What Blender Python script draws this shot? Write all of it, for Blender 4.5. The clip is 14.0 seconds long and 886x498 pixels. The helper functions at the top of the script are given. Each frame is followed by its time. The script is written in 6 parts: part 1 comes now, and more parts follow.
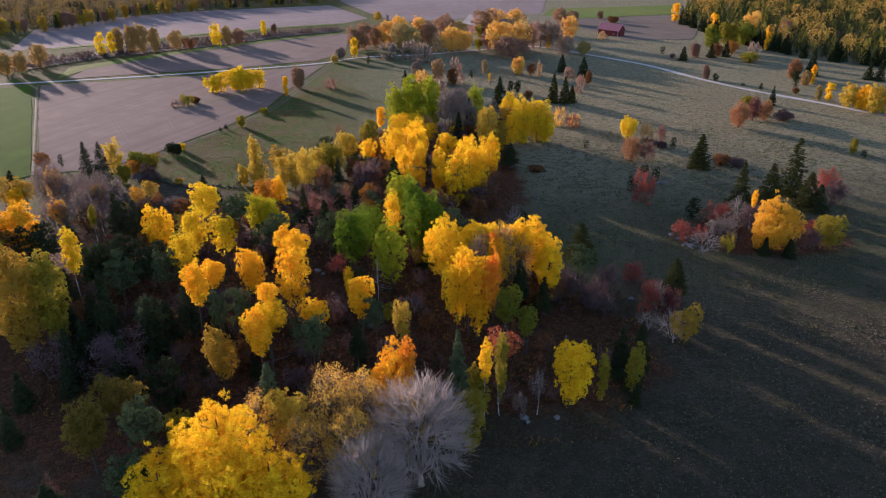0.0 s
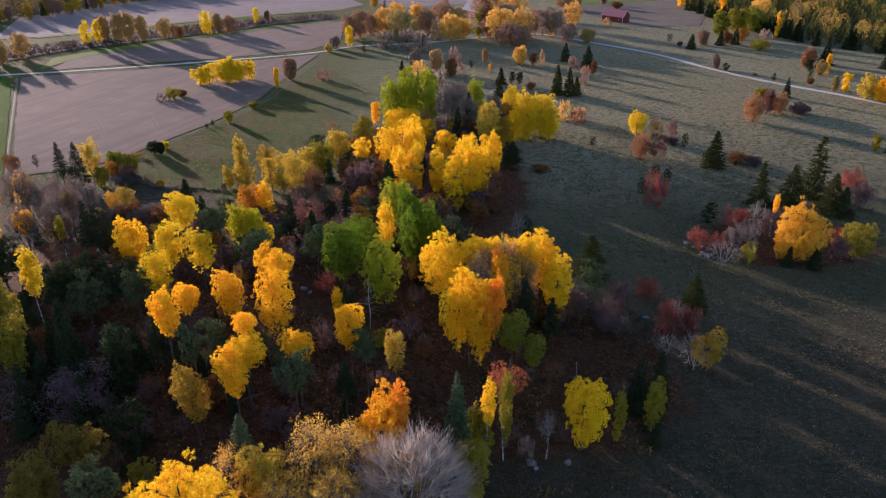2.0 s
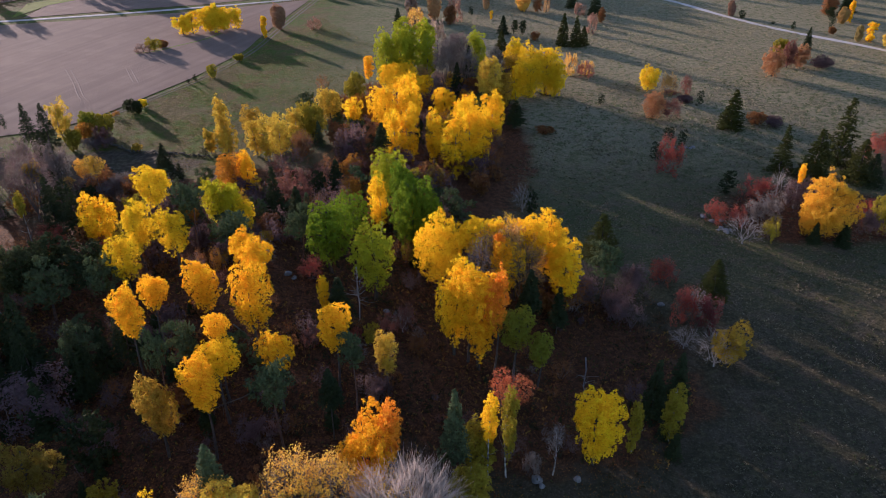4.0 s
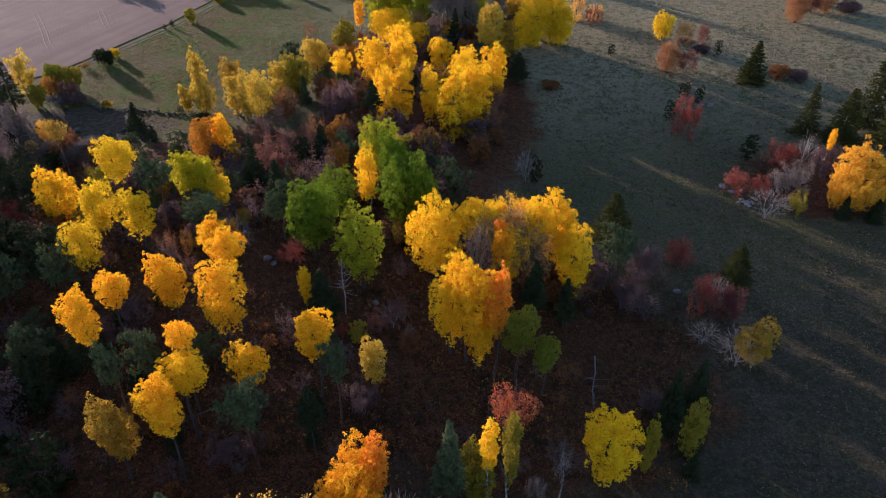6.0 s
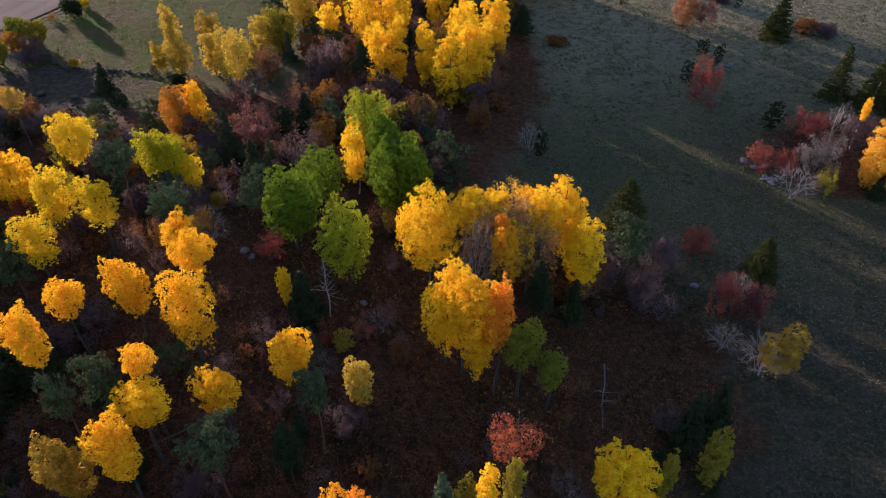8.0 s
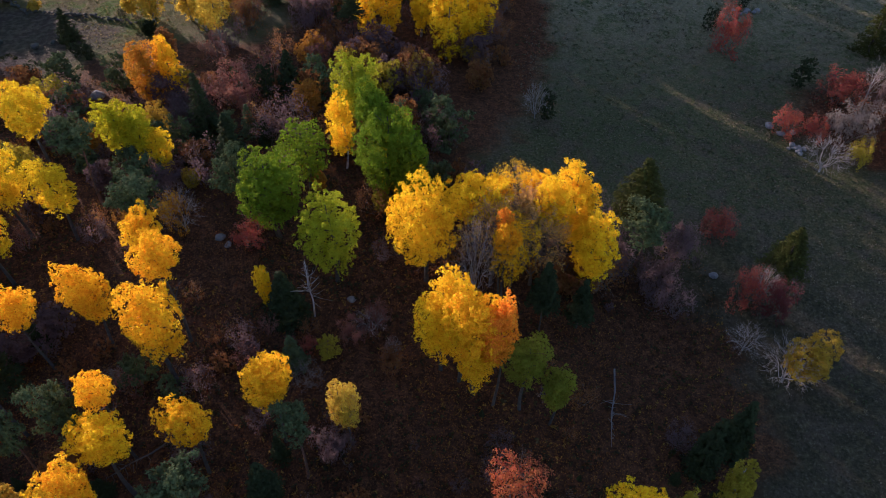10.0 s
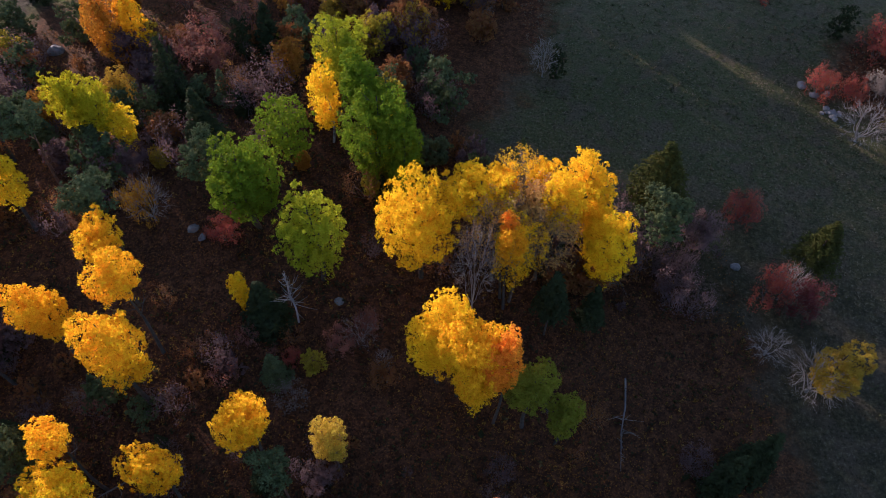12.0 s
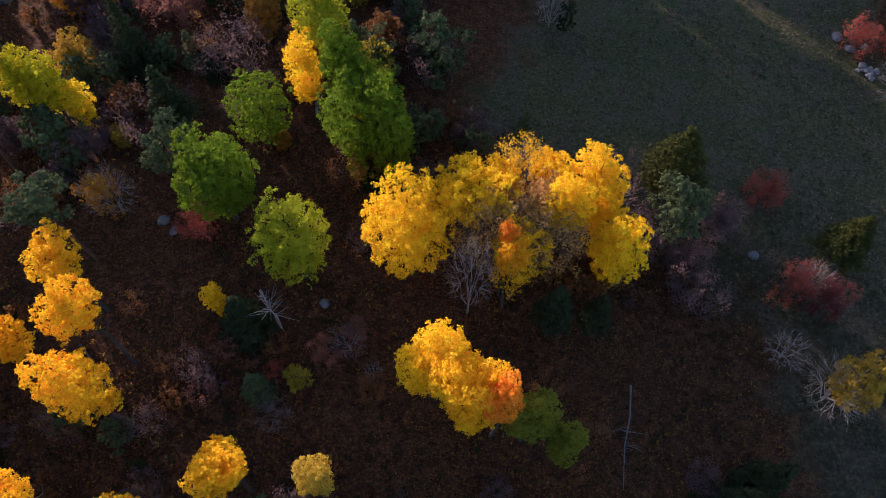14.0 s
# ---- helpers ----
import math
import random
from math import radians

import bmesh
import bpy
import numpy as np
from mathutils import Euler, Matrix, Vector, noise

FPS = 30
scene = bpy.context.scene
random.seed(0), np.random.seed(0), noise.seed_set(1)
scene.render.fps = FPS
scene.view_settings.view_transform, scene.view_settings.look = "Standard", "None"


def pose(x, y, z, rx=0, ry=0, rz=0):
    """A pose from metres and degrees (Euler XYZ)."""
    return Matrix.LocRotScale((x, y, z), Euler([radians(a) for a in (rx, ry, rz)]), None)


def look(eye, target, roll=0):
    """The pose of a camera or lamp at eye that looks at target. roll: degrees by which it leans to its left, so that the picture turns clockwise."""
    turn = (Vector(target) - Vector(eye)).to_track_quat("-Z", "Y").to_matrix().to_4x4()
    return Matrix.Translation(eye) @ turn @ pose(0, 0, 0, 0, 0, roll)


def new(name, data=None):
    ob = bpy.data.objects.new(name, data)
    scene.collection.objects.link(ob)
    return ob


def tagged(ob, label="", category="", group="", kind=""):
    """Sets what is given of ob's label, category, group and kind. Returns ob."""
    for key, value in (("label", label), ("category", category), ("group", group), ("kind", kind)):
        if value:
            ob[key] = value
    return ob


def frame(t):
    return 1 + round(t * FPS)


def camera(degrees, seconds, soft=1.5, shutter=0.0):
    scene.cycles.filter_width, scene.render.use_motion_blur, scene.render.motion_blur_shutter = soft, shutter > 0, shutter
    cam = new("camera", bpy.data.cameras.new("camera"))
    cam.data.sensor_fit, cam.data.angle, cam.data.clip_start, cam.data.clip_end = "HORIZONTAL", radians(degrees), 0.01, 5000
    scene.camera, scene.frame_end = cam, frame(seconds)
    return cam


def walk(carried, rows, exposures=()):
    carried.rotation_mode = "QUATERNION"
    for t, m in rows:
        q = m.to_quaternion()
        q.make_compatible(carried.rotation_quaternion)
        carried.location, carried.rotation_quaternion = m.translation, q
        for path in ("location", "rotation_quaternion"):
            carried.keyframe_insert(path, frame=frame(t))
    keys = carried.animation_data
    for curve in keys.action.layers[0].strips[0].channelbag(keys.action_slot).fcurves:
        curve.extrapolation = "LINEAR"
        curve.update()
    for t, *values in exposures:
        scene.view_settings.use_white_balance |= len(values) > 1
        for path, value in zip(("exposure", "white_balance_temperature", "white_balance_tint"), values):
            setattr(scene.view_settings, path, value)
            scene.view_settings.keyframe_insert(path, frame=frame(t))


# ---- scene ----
cam = camera(63.6, 14.0, soft=0.95)
METRES, EYE, TILT, LEAN, TURN = 110.0, 85.0, -25.1, 0.0, 0.0
ROWS = [
    (0.0, 0.0, 0.0, 0.0, -0.0, -0.0, -0.0),
    (0.5, 0.0006, 0.0322, 0.0151, 0.0, 0.01, 0.04),
    (1.0, 0.0015, 0.0649, 0.0304, 0.01, -0.07, 0.07),
    (1.5, 0.0024, 0.098, 0.0456, 0.0, -0.41, 0.12),
    (2.0, 0.0036, 0.1316, 0.0613, -0.02, -1.2, 0.16),
    (2.5, 0.0047, 0.1654, 0.0774, -0.03, -2.19, 0.17),
    (3.0, 0.006, 0.1989, 0.0935, -0.04, -3.3, 0.19),
    (5.5, 0.0126, 0.3632, 0.1709, -0.14, -9.38, 0.08),
    (6.0, 0.0144, 0.3975, 0.1868, -0.16, -10.69, 0.07),
    (6.5, 0.0159, 0.4272, 0.2007, -0.18, -11.85, 0.05),
    (7.0, 0.018, 0.4613, 0.2161, -0.17, -13.18, 0.03),
    (7.5, 0.0196, 0.4911, 0.2299, -0.18, -14.35, 0.0),
    (8.0, 0.0214, 0.5249, 0.2457, -0.17, -15.72, -0.03),
    (10.5, 0.0254, 0.683, 0.3199, -0.2, -23.91, -0.38),
    (11.0, 0.0264, 0.7165, 0.3355, -0.19, -25.81, -0.4),
    (11.5, 0.0274, 0.746, 0.3495, -0.18, -27.5, -0.4),
    (12.0, 0.0286, 0.7793, 0.3648, -0.19, -29.43, -0.39),
    (12.5, 0.0302, 0.8085, 0.3787, -0.18, -31.16, -0.38),
    (13.0, 0.0323, 0.8416, 0.394, -0.17, -33.24, -0.35),
    (13.5, 0.0338, 0.8712, 0.4079, -0.19, -35.44, -0.35),
    (14.0, 0.0357, 0.9048, 0.4241, -0.19, -38.03, -0.34),
]
walk(cam, [(t, pose(0, 0, EYE, TILT, LEAN, TURN) @ pose(METRES * x, METRES * y, METRES * z, 90 + pitch, roll, yaw)) for t, x, y, z, yaw, pitch, roll in ROWS],
     exposures=[(0.0, 0.90, 5780, 30), (14.0, 0.88, 5780, 30)])

# ---- light: a low evening sun ahead and to one side, under a clear sky ----
SUN_ELEVATION, SUN_TURN = 8.8, -41.0          # degrees; turn from +y towards +x
sky_world = bpy.data.worlds.new("evening_sky")
scene.world = sky_world
sky_world.use_nodes = True
sky = sky_world.node_tree.nodes.new("ShaderNodeTexSky")
sky.sky_type, sky.sun_disc = "NISHITA", False
sky.ozone_density, sky.dust_density = 1.6, 0.6
sky.sun_elevation, sky.sun_rotation = radians(SUN_ELEVATION), radians(SUN_TURN)
sky_world.node_tree.links.new(sky.outputs[0], sky_world.node_tree.nodes["Background"].inputs[0])
sky_world.node_tree.nodes["Background"].inputs[1].default_value = 0.15
sun_data = bpy.data.lights.new("sun", "SUN")
sun_data.energy, sun_data.angle, sun_data.color = 5.0, radians(0.6), (1.0, 0.80, 0.60)
sun = new("sun", sun_data)
to_sun = Vector((math.sin(radians(SUN_TURN)) * math.cos(radians(SUN_ELEVATION)), math.cos(radians(SUN_TURN)) * math.cos(radians(SUN_ELEVATION)), math.sin(radians(SUN_ELEVATION))))
sun.matrix_world = look(to_sun * 300, (0, 0, 0))


# ---- materials ----
class Nodes:
    """Short hand for a node tree."""

    def __init__(self, name):
        self.mat = bpy.data.materials.new(name)
        self.mat.use_nodes = True
        self.tree = self.mat.node_tree
        self.tree.nodes.clear()
        self.out = self.tree.nodes.new("ShaderNodeOutputMaterial")

    def add(self, kind, **values):
        node = self.tree.nodes.new("ShaderNode" + kind)
        for key, value in values.items():
            if key == "operation":
                node.operation = value
            else:
                self.put(node.inputs[key], value)
        return node

    def put(self, socket, value):
        if isinstance(value, bpy.types.NodeSocket):
            self.tree.links.new(value, socket)
        else:
            socket.default_value = value

    def math(self, op, a, b=0.0, c=0.0):
        node = self.tree.nodes.new("ShaderNodeMath")
        node.operation = op
        for i, v in enumerate((a, b, c)):
            self.put(node.inputs[i], v)
        return node.outputs[0]

    def mix(self, factor, a, b, blend="MIX"):
        node = self.tree.nodes.new("ShaderNodeMix")
        node.data_type, node.blend_type = "RGBA", blend
        self.put(node.inputs[0], factor)
        self.put(node.inputs[6], a)
        self.put(node.inputs[7], b)
        return node.outputs[2]

    def noise(self, scale, detail=3.0, vector=None, rough=0.55):
        node = self.add("TexNoise", Scale=scale, Detail=detail, Roughness=rough)
        if vector is not None:
            self.put(node.inputs["Vector"], vector)
        return node.outputs["Fac"]

    def ramp(self, value, low, high):
        node = self.tree.nodes.new("ShaderNodeMapRange")
        node.interpolation_type = "SMOOTHSTEP"
        self.put(node.inputs[0], value)
        self.put(node.inputs[1], low)
        self.put(node.inputs[2], high)
        return node.outputs[0]

    def bump(self, height, strength, distance):
        return self.add("Bump", Height=height, Strength=strength, Distance=distance).outputs[0]

    def finish(self, shader):
        self.tree.links.new(shader, self.out.inputs[0])
        return self.mat


def col(r, g, b):
    return (r, g, b, 1.0)


def leaf_material(name, through_share, spread, blotch):
    """Leaves in the thing's own colour, with leaf to leaf and bough to bough variation; light shines through them."""
    n = Nodes(name)
    info = n.add("ObjectInfo")
    own = info.outputs["Color"]
    island = n.add("NewGeometry").outputs["Random Per Island"]
    place = n.add("TexCoord").outputs["Object"]
    shifted = n.add("VectorMath", operation="ADD")
    n.put(shifted.inputs[0], place)
    wide = n.add("CombineXYZ", X=n.math("MULTIPLY", info.outputs["Random"], 50.0))
    n.put(shifted.inputs[1], wide.outputs[0])
    big = n.noise(0.35, 2.0, shifted.outputs[0])
    small = n.noise(1.6, 2.0, shifted.outputs[0])
    hue = n.math("ADD", 0.5, n.math("MULTIPLY", n.math("SUBTRACT", big, 0.5), blotch))
    hue = n.math("ADD", hue, n.math("MULTIPLY", n.math("SUBTRACT", island, 0.5), 0.03))
    value = n.math("ADD", 1.0 - spread, n.math("MULTIPLY", island, spread))
    value = n.math("ADD", value, n.math("MULTIPLY", small, spread))
    tint = n.add("HueSaturation", Hue=hue, Saturation=1.0, Value=value, Color=own)
    diffuse = n.add("BsdfDiffuse", Color=tint.outputs[0], Roughness=0.5)
    lit = n.add("BsdfTranslucent", Color=tint.outputs[0])
    body = n.add("MixShader")
    body.inputs[0].default_value = through_share
    n.tree.links.new(diffuse.outputs[0], body.inputs[1])
    n.tree.links.new(lit.outputs[0], body.inputs[2])
    gloss = n.add("BsdfGlossy", Color=col(1, 1, 1), Roughness=0.55)
    top = n.add("MixShader")
    top.inputs[0].default_value = 0.004
    n.tree.links.new(body.outputs[0], top.inputs[1])
    n.tree.links.new(gloss.outputs[0], top.inputs[2])
    return n.finish(top.outputs[0])


def solid(name, base, second, scale, rough, bump=0.3, own=False, metal=0.0):
    n = Nodes(name)
    place = n.add("TexCoord").outputs["Object"]
    f = n.ramp(n.noise(scale, 4.0, place), 0.35, 0.68)
    fine = n.noise(scale * 7, 3.0, place)
    base_col = n.add("ObjectInfo").outputs["Color"] if own else base
    c = n.mix(f, base_col, second)
    c = n.mix(n.math("MULTIPLY", fine, 0.4), c, n.mix(0.55, c, col(0.02, 0.018, 0.015)))
    s = n.add("BsdfPrincipled", Roughness=rough, Metallic=metal)
    n.put(s.inputs["Base Color"], c)
    n.put(s.inputs["Normal"], n.bump(fine, bump, 0.05))
    return n.finish(s.outputs[0])


def twig_material(name, second):
    """Fine round twigs: light creeps round them, so they glow a little when lit from behind."""
    n = Nodes(name)
    place = n.add("TexCoord").outputs["Object"]
    own = n.add("ObjectInfo").outputs["Color"]
    c = n.mix(n.ramp(n.noise(0.8, 4.0, place), 0.35, 0.68), own, n.mix(0.5, own, second))
    c = n.mix(n.math("MULTIPLY", n.noise(5.6, 3.0, place), 0.3), c, n.mix(0.55, c, col(0.02, 0.018, 0.015)))
    diffuse, creep = n.add("BsdfDiffuse", Color=c, Roughness=0.6), n.add("BsdfTranslucent", Color=c)
    body = n.add("MixShader")
    body.inputs[0].default_value = 0.36
    n.tree.links.new(diffuse.outputs[0], body.inputs[1])
    n.tree.links.new(creep.outputs[0], body.inputs[2])
    return n.finish(body.outputs[0])


def ground_material():
    """Autumn meadow: green and straw patches, with a leaf-strewn brown floor under the trees."""
    n = Nodes("meadow_grass")
    place = n.add("NewGeometry").outputs["Position"]
    broad = n.noise(0.02, 4.0, place)
    patch = n.noise(0.11, 5.0, place, 0.6)
    tuft = n.noise(0.9, 4.0, place, 0.65)
    fine = n.noise(5.0, 3.0, place, 0.7)
    sep = n.add("SeparateXYZ")
    n.put(sep.inputs[0], place)
    px, py = sep.outputs[0], sep.outputs[1]
    green, moss, straw, pale = col(0.067, 0.073, 0.029), col(0.056, 0.066, 0.022), col(0.108, 0.088, 0.042), col(0.165, 0.14, 0.09)
    c = n.mix(n.ramp(patch, 0.35, 0.65), green, moss)
    # browner and darker towards the near end of the meadow
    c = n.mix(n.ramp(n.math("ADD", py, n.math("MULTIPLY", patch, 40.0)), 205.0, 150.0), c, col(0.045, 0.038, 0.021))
    c = n.mix(n.math("MULTIPLY", n.ramp(tuft, 0.42, 0.68), n.ramp(broad, 0.3, 0.62)), c, straw)
    withered = n.noise(0.22, 5.0, place, 0.65)
    c = n.mix(n.math("MULTIPLY", n.ramp(withered, 0.46, 0.62), 0.6), c, col(0.098, 0.070, 0.050))
    blade = n.noise(2.4, 5.0, place, 0.7)
    c = n.mix(n.math("MULTIPLY", n.ramp(blade, 0.54, 0.66), 0.7), c, pale)
    c = n.mix(n.math("MULTIPLY", n.ramp(fine, 0.52, 0.72), 0.5), c, pale)
    c = n.mix(n.math("MULTIPLY", n.ramp(blade, 0.48, 0.36), 0.75), c, col(0.018, 0.02, 0.009))
    # a second darkening towards the near end
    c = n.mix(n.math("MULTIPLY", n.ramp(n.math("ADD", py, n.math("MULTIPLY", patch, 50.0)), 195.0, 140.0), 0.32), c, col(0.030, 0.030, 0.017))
    # the pasture further out is drier and grazed short
    out = n.ramp(py, 185.0, 270.0)
    rough_tuft = n.noise(0.45, 6.0, place, 0.72)
    speck = n.noise(2.2, 4.0, place, 0.7)
    grazed = n.mix(n.ramp(patch, 0.38, 0.62), col(0.066, 0.092, 0.027), col(0.098, 0.104, 0.042))
    dry = n.math("ADD", 0.28, n.math("MULTIPLY", n.ramp(px, -45.0, 15.0), 0.72))
    grazed = n.mix(n.math("MULTIPLY", n.math("MULTIPLY", n.ramp(rough_tuft, 0.38, 0.56), 0.85), dry), grazed, col(0.245, 0.21, 0.13))
    grazed = n.mix(n.math("MULTIPLY", n.math("MULTIPLY", n.ramp(speck, 0.5, 0.66), 0.65), dry), grazed, col(0.40, 0.33, 0.20))
    west = n.math("MULTIPLY", n.ramp(px, -32.0, -72.0), n.ramp(py, 182.0, 208.0))
    rank = n.mix(n.ramp(n.noise(0.09, 6.0, place, 0.7), 0.44, 0.56), col(0.046, 0.090, 0.004), col(0.082, 0.068, 0.020))
    rank = n.mix(n.math("MULTIPLY", n.ramp(rough_tuft, 0.44, 0.62), 0.5), rank, col(0.140, 0.110, 0.042))
    rank = n.mix(n.math("MULTIPLY", n.ramp(blade, 0.48, 0.36), 0.6), rank, col(0.02, 0.022, 0.01))
    c = n.mix(n.math("MAXIMUM", out, west), c, n.mix(west, grazed, rank))
    # woodland floor

    def oval(cx, cy, rx, ry):
        u = n.math("DIVIDE", n.math("SUBTRACT", px, cx), rx)
        v = n.math("DIVIDE", n.math("SUBTRACT", py, cy), ry)
        return n.math("ADD", n.math("MULTIPLY", u, u), n.math("MULTIPLY", v, v))

    wood = n.math("MINIMUM", oval(-50, 150, 66, 66), oval(-2, 242, 31, 68))
    wood = n.math("MINIMUM", wood, oval(12, 132, 36, 26))
    wood = n.math("MINIMUM", wood, oval(95, 192, 24, 16))
    wood = n.math("ADD", wood, n.math("MULTIPLY", n.math("SUBTRACT", patch, 0.5), 1.3))
    floor = n.mix(n.ramp(tuft, 0.4, 0.65), col(0.062, 0.027, 0.014), col(0.122, 0.053, 0.026))
    litter = n.noise(3.2, 6.0, place, 0.8)
    floor = n.mix(n.ramp(litter, 0.5, 0.36), floor, col(0.018, 0.012, 0.008))
    floor = n.mix(n.math("MULTIPLY", n.ramp(litter, 0.53, 0.66), 0.75), floor, col(0.30, 0.14, 0.04))
    c = n.mix(n.ramp(wood, 1.15, 0.75), c, floor)
    # heathy scrub in the corner west of the pasture
    scrub = n.math("ADD", oval(-94, 216, 28, 17), n.math("MULTIPLY", n.math("SUBTRACT", patch, 0.5), 1.1))
    heath = n.mix(n.ramp(tuft, 0.42, 0.62), col(0.040, 0.030, 0.025), col(0.078, 0.062, 0.045))
    c = n.mix(n.math("MULTIPLY", n.ramp(scrub, 1.15, 0.7), 0.85), c, heath)
    s = n.add("BsdfPrincipled", Roughness=0.95)
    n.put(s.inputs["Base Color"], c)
    s.inputs["Specular IOR Level"].default_value = 0.1
    n.put(s.inputs["Normal"], n.bump(n.math("ADD", tuft, n.math("MULTIPLY", fine, 0.4)), 0.8, 0.5))
    return n.finish(s.outputs[0])


def field_material(name, base, second, angle, spacing, strength, shine=0.1):
    """Tilled or sown earth with drill lines along one heading."""
    n = Nodes(name)
    place = n.add("NewGeometry").outputs["Position"]
    turn = n.add("Mapping")
    n.put(turn.inputs[0], place)
    turn.inputs["Rotation"].default_value = (0, 0, radians(angle))
    broad = n.noise(0.012, 4.0, place)
    mid = n.noise(0.12, 4.0, place)
    stretch = n.add("Mapping")
    n.put(stretch.inputs[0], turn.outputs[0])
    stretch.inputs["Scale"].default_value = (1.0 / spacing, 0.012, 1.0)
    lines = n.noise(1.0, 2.0, stretch.outputs[0])
    c = n.mix(n.ramp(broad, 0.35, 0.65), base, second)
    c = n.mix(n.math("MULTIPLY", n.ramp(lines, 0.4, 0.7), strength), c, n.mix(0.5, c, col(0.02, 0.015, 0.01)))
    c = n.mix(n.math("MULTIPLY", n.ramp(mid, 0.45, 0.7), 0.4), c, n.add("HueSaturation", Hue=0.5, Saturation=0.95, Value=1.3, Color=c).outputs[0])
    s = n.add("BsdfPrincipled", Roughness=0.95)
    s.inputs["Specular IOR Level"].default_value = shine
    n.put(s.inputs["Base Color"], c)
    n.put(s.inputs["Normal"], n.bump(n.noise(1.5, 4.0, place), 0.6, 0.3))
    return n.finish(s.outputs[0])


LEAVES = leaf_material("autumn_leaves", 0.43, 0.26, 0.03)
NEEDLES = leaf_material("conifer_needles", 0.2, 0.45, 0.04)
BARK = solid("bark", None, col(0.05, 0.04, 0.035), 1.2, 0.9, 0.5, own=True)
TWIG = twig_material("twigs", col(0.34, 0.29, 0.25))
MEADOW = ground_material()
STONE = solid("granite", col(0.24, 0.23, 0.225), col(0.13, 0.13, 0.125), 1.1, 0.85, 0.5)
MOSSY = solid("mossy_stone", col(0.085, 0.08, 0.068), col(0.045, 0.05, 0.026), 1.1, 0.9, 0.5)
GRAVEL = solid("gravel", col(0.52, 0.49, 0.46), col(0.42, 0.39, 0.36), 0.6, 0.95, 0.4)
EDGE = solid("dead_grass", col(0.16, 0.125, 0.07), col(0.1, 0.09, 0.045), 0.4, 0.95, 0.4)
RUT = solid("worn_earth", col(0.105, 0.085, 0.06), col(0.06, 0.062, 0.03), 0.5, 0.95, 0.4)
STUBBLE = field_material("tilled_earth", col(0.178, 0.125, 0.098), col(0.205, 0.146, 0.115), 20, 2.6, 0.28)
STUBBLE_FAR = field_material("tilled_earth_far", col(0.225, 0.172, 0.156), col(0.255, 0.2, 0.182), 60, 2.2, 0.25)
SOWN = field_material("winter_crop", col(0.048, 0.110, 0.004), col(0.058, 0.124, 0.006), 10, 2.5, 0.3, 0.03)
DRY_FIELD = field_material("dry_stubble", col(0.15, 0.12, 0.09), col(0.19, 0.15, 0.11), 70, 2.2, 0.3)
TRODDEN = solid("trodden_earth", col(0.205, 0.148, 0.115), col(0.175, 0.124, 0.096), 0.8, 0.95, 0.3)
BANK = solid("ditch_bank", col(0.06, 0.045, 0.035), col(0.09, 0.07, 0.045), 0.3, 0.95, 0.5)
VERGE = field_material("green_verge", col(0.11, 0.17, 0.02), col(0.15, 0.18, 0.03), 45, 1.2, 0.2)
RED_BOARD = solid("red_board", col(0.22, 0.025, 0.02), col(0.15, 0.02, 0.018), 2.0, 0.8, 0.2)
WHITE_BOARD = solid("white_board", col(0.75, 0.74, 0.72), col(0.62, 0.61, 0.6), 2.0, 0.7, 0.1)
RED_ROOF = solid("red_roof_sheet", col(0.48, 0.17, 0.19), col(0.40, 0.13, 0.15), 1.5, 0.55, 0.1)
GREY_ROOF = solid("grey_roof_sheet", col(0.2, 0.2, 0.21), col(0.16, 0.16, 0.17), 1.5, 0.5, 0.1)
DARK_GLASS = solid("dark_glass", col(0.03, 0.035, 0.04), col(0.02, 0.02, 0.025), 1.0, 0.1, 0.0)
GRASS = leaf_material("dry_grass", 0.5, 0.4, 0.05)


# ---- building helpers ----
def smooth(a, b, v):
    u = np.clip((v - a) / (b - a), 0, 1)
    return u * u * (3 - 2 * u)


def height(x, y):
    """The lie of the land: a low wooded knoll, and the fields a little higher beyond."""
    x, y = np.asarray(x, float), np.asarray(y, float)
    sx = np.where(x > -30, 30.0, 50.0)
    sy = np.where(y < 160, 42.0, 34.0)
    return 7.5 * np.exp(-0.5 * ((x + 30) / sx) ** 2 - 0.5 * ((y - 160) / sy) ** 2) + 2.2 * smooth(180, 290, y)


def mesh_of(name, verts, faces, material, smooth_shade=False):
    """A mesh from arrays; all faces have the same number of corners."""
    verts, faces = np.asarray(verts, np.float32), np.asarray(faces, np.int32)
    me = bpy.data.meshes.new(name)
    me.vertices.add(len(verts))
    me.vertices.foreach_set("co", verts.ravel())
    k = faces.shape[1]
    me.loops.add(faces.size)
    me.loops.foreach_set("vertex_index", faces.ravel())
    me.polygons.add(len(faces))
    me.polygons.foreach_set("loop_start", np.arange(0, faces.size, k, dtype=np.int32))
    me.polygons.foreach_set("use_smooth", np.full(len(faces), smooth_shade))
    me.materials.append(material)
    me.update(calc_edges=True)
    return me


def unit(v):
    return v / np.maximum(np.linalg.norm(v, axis=-1, keepdims=True), 1e-9)


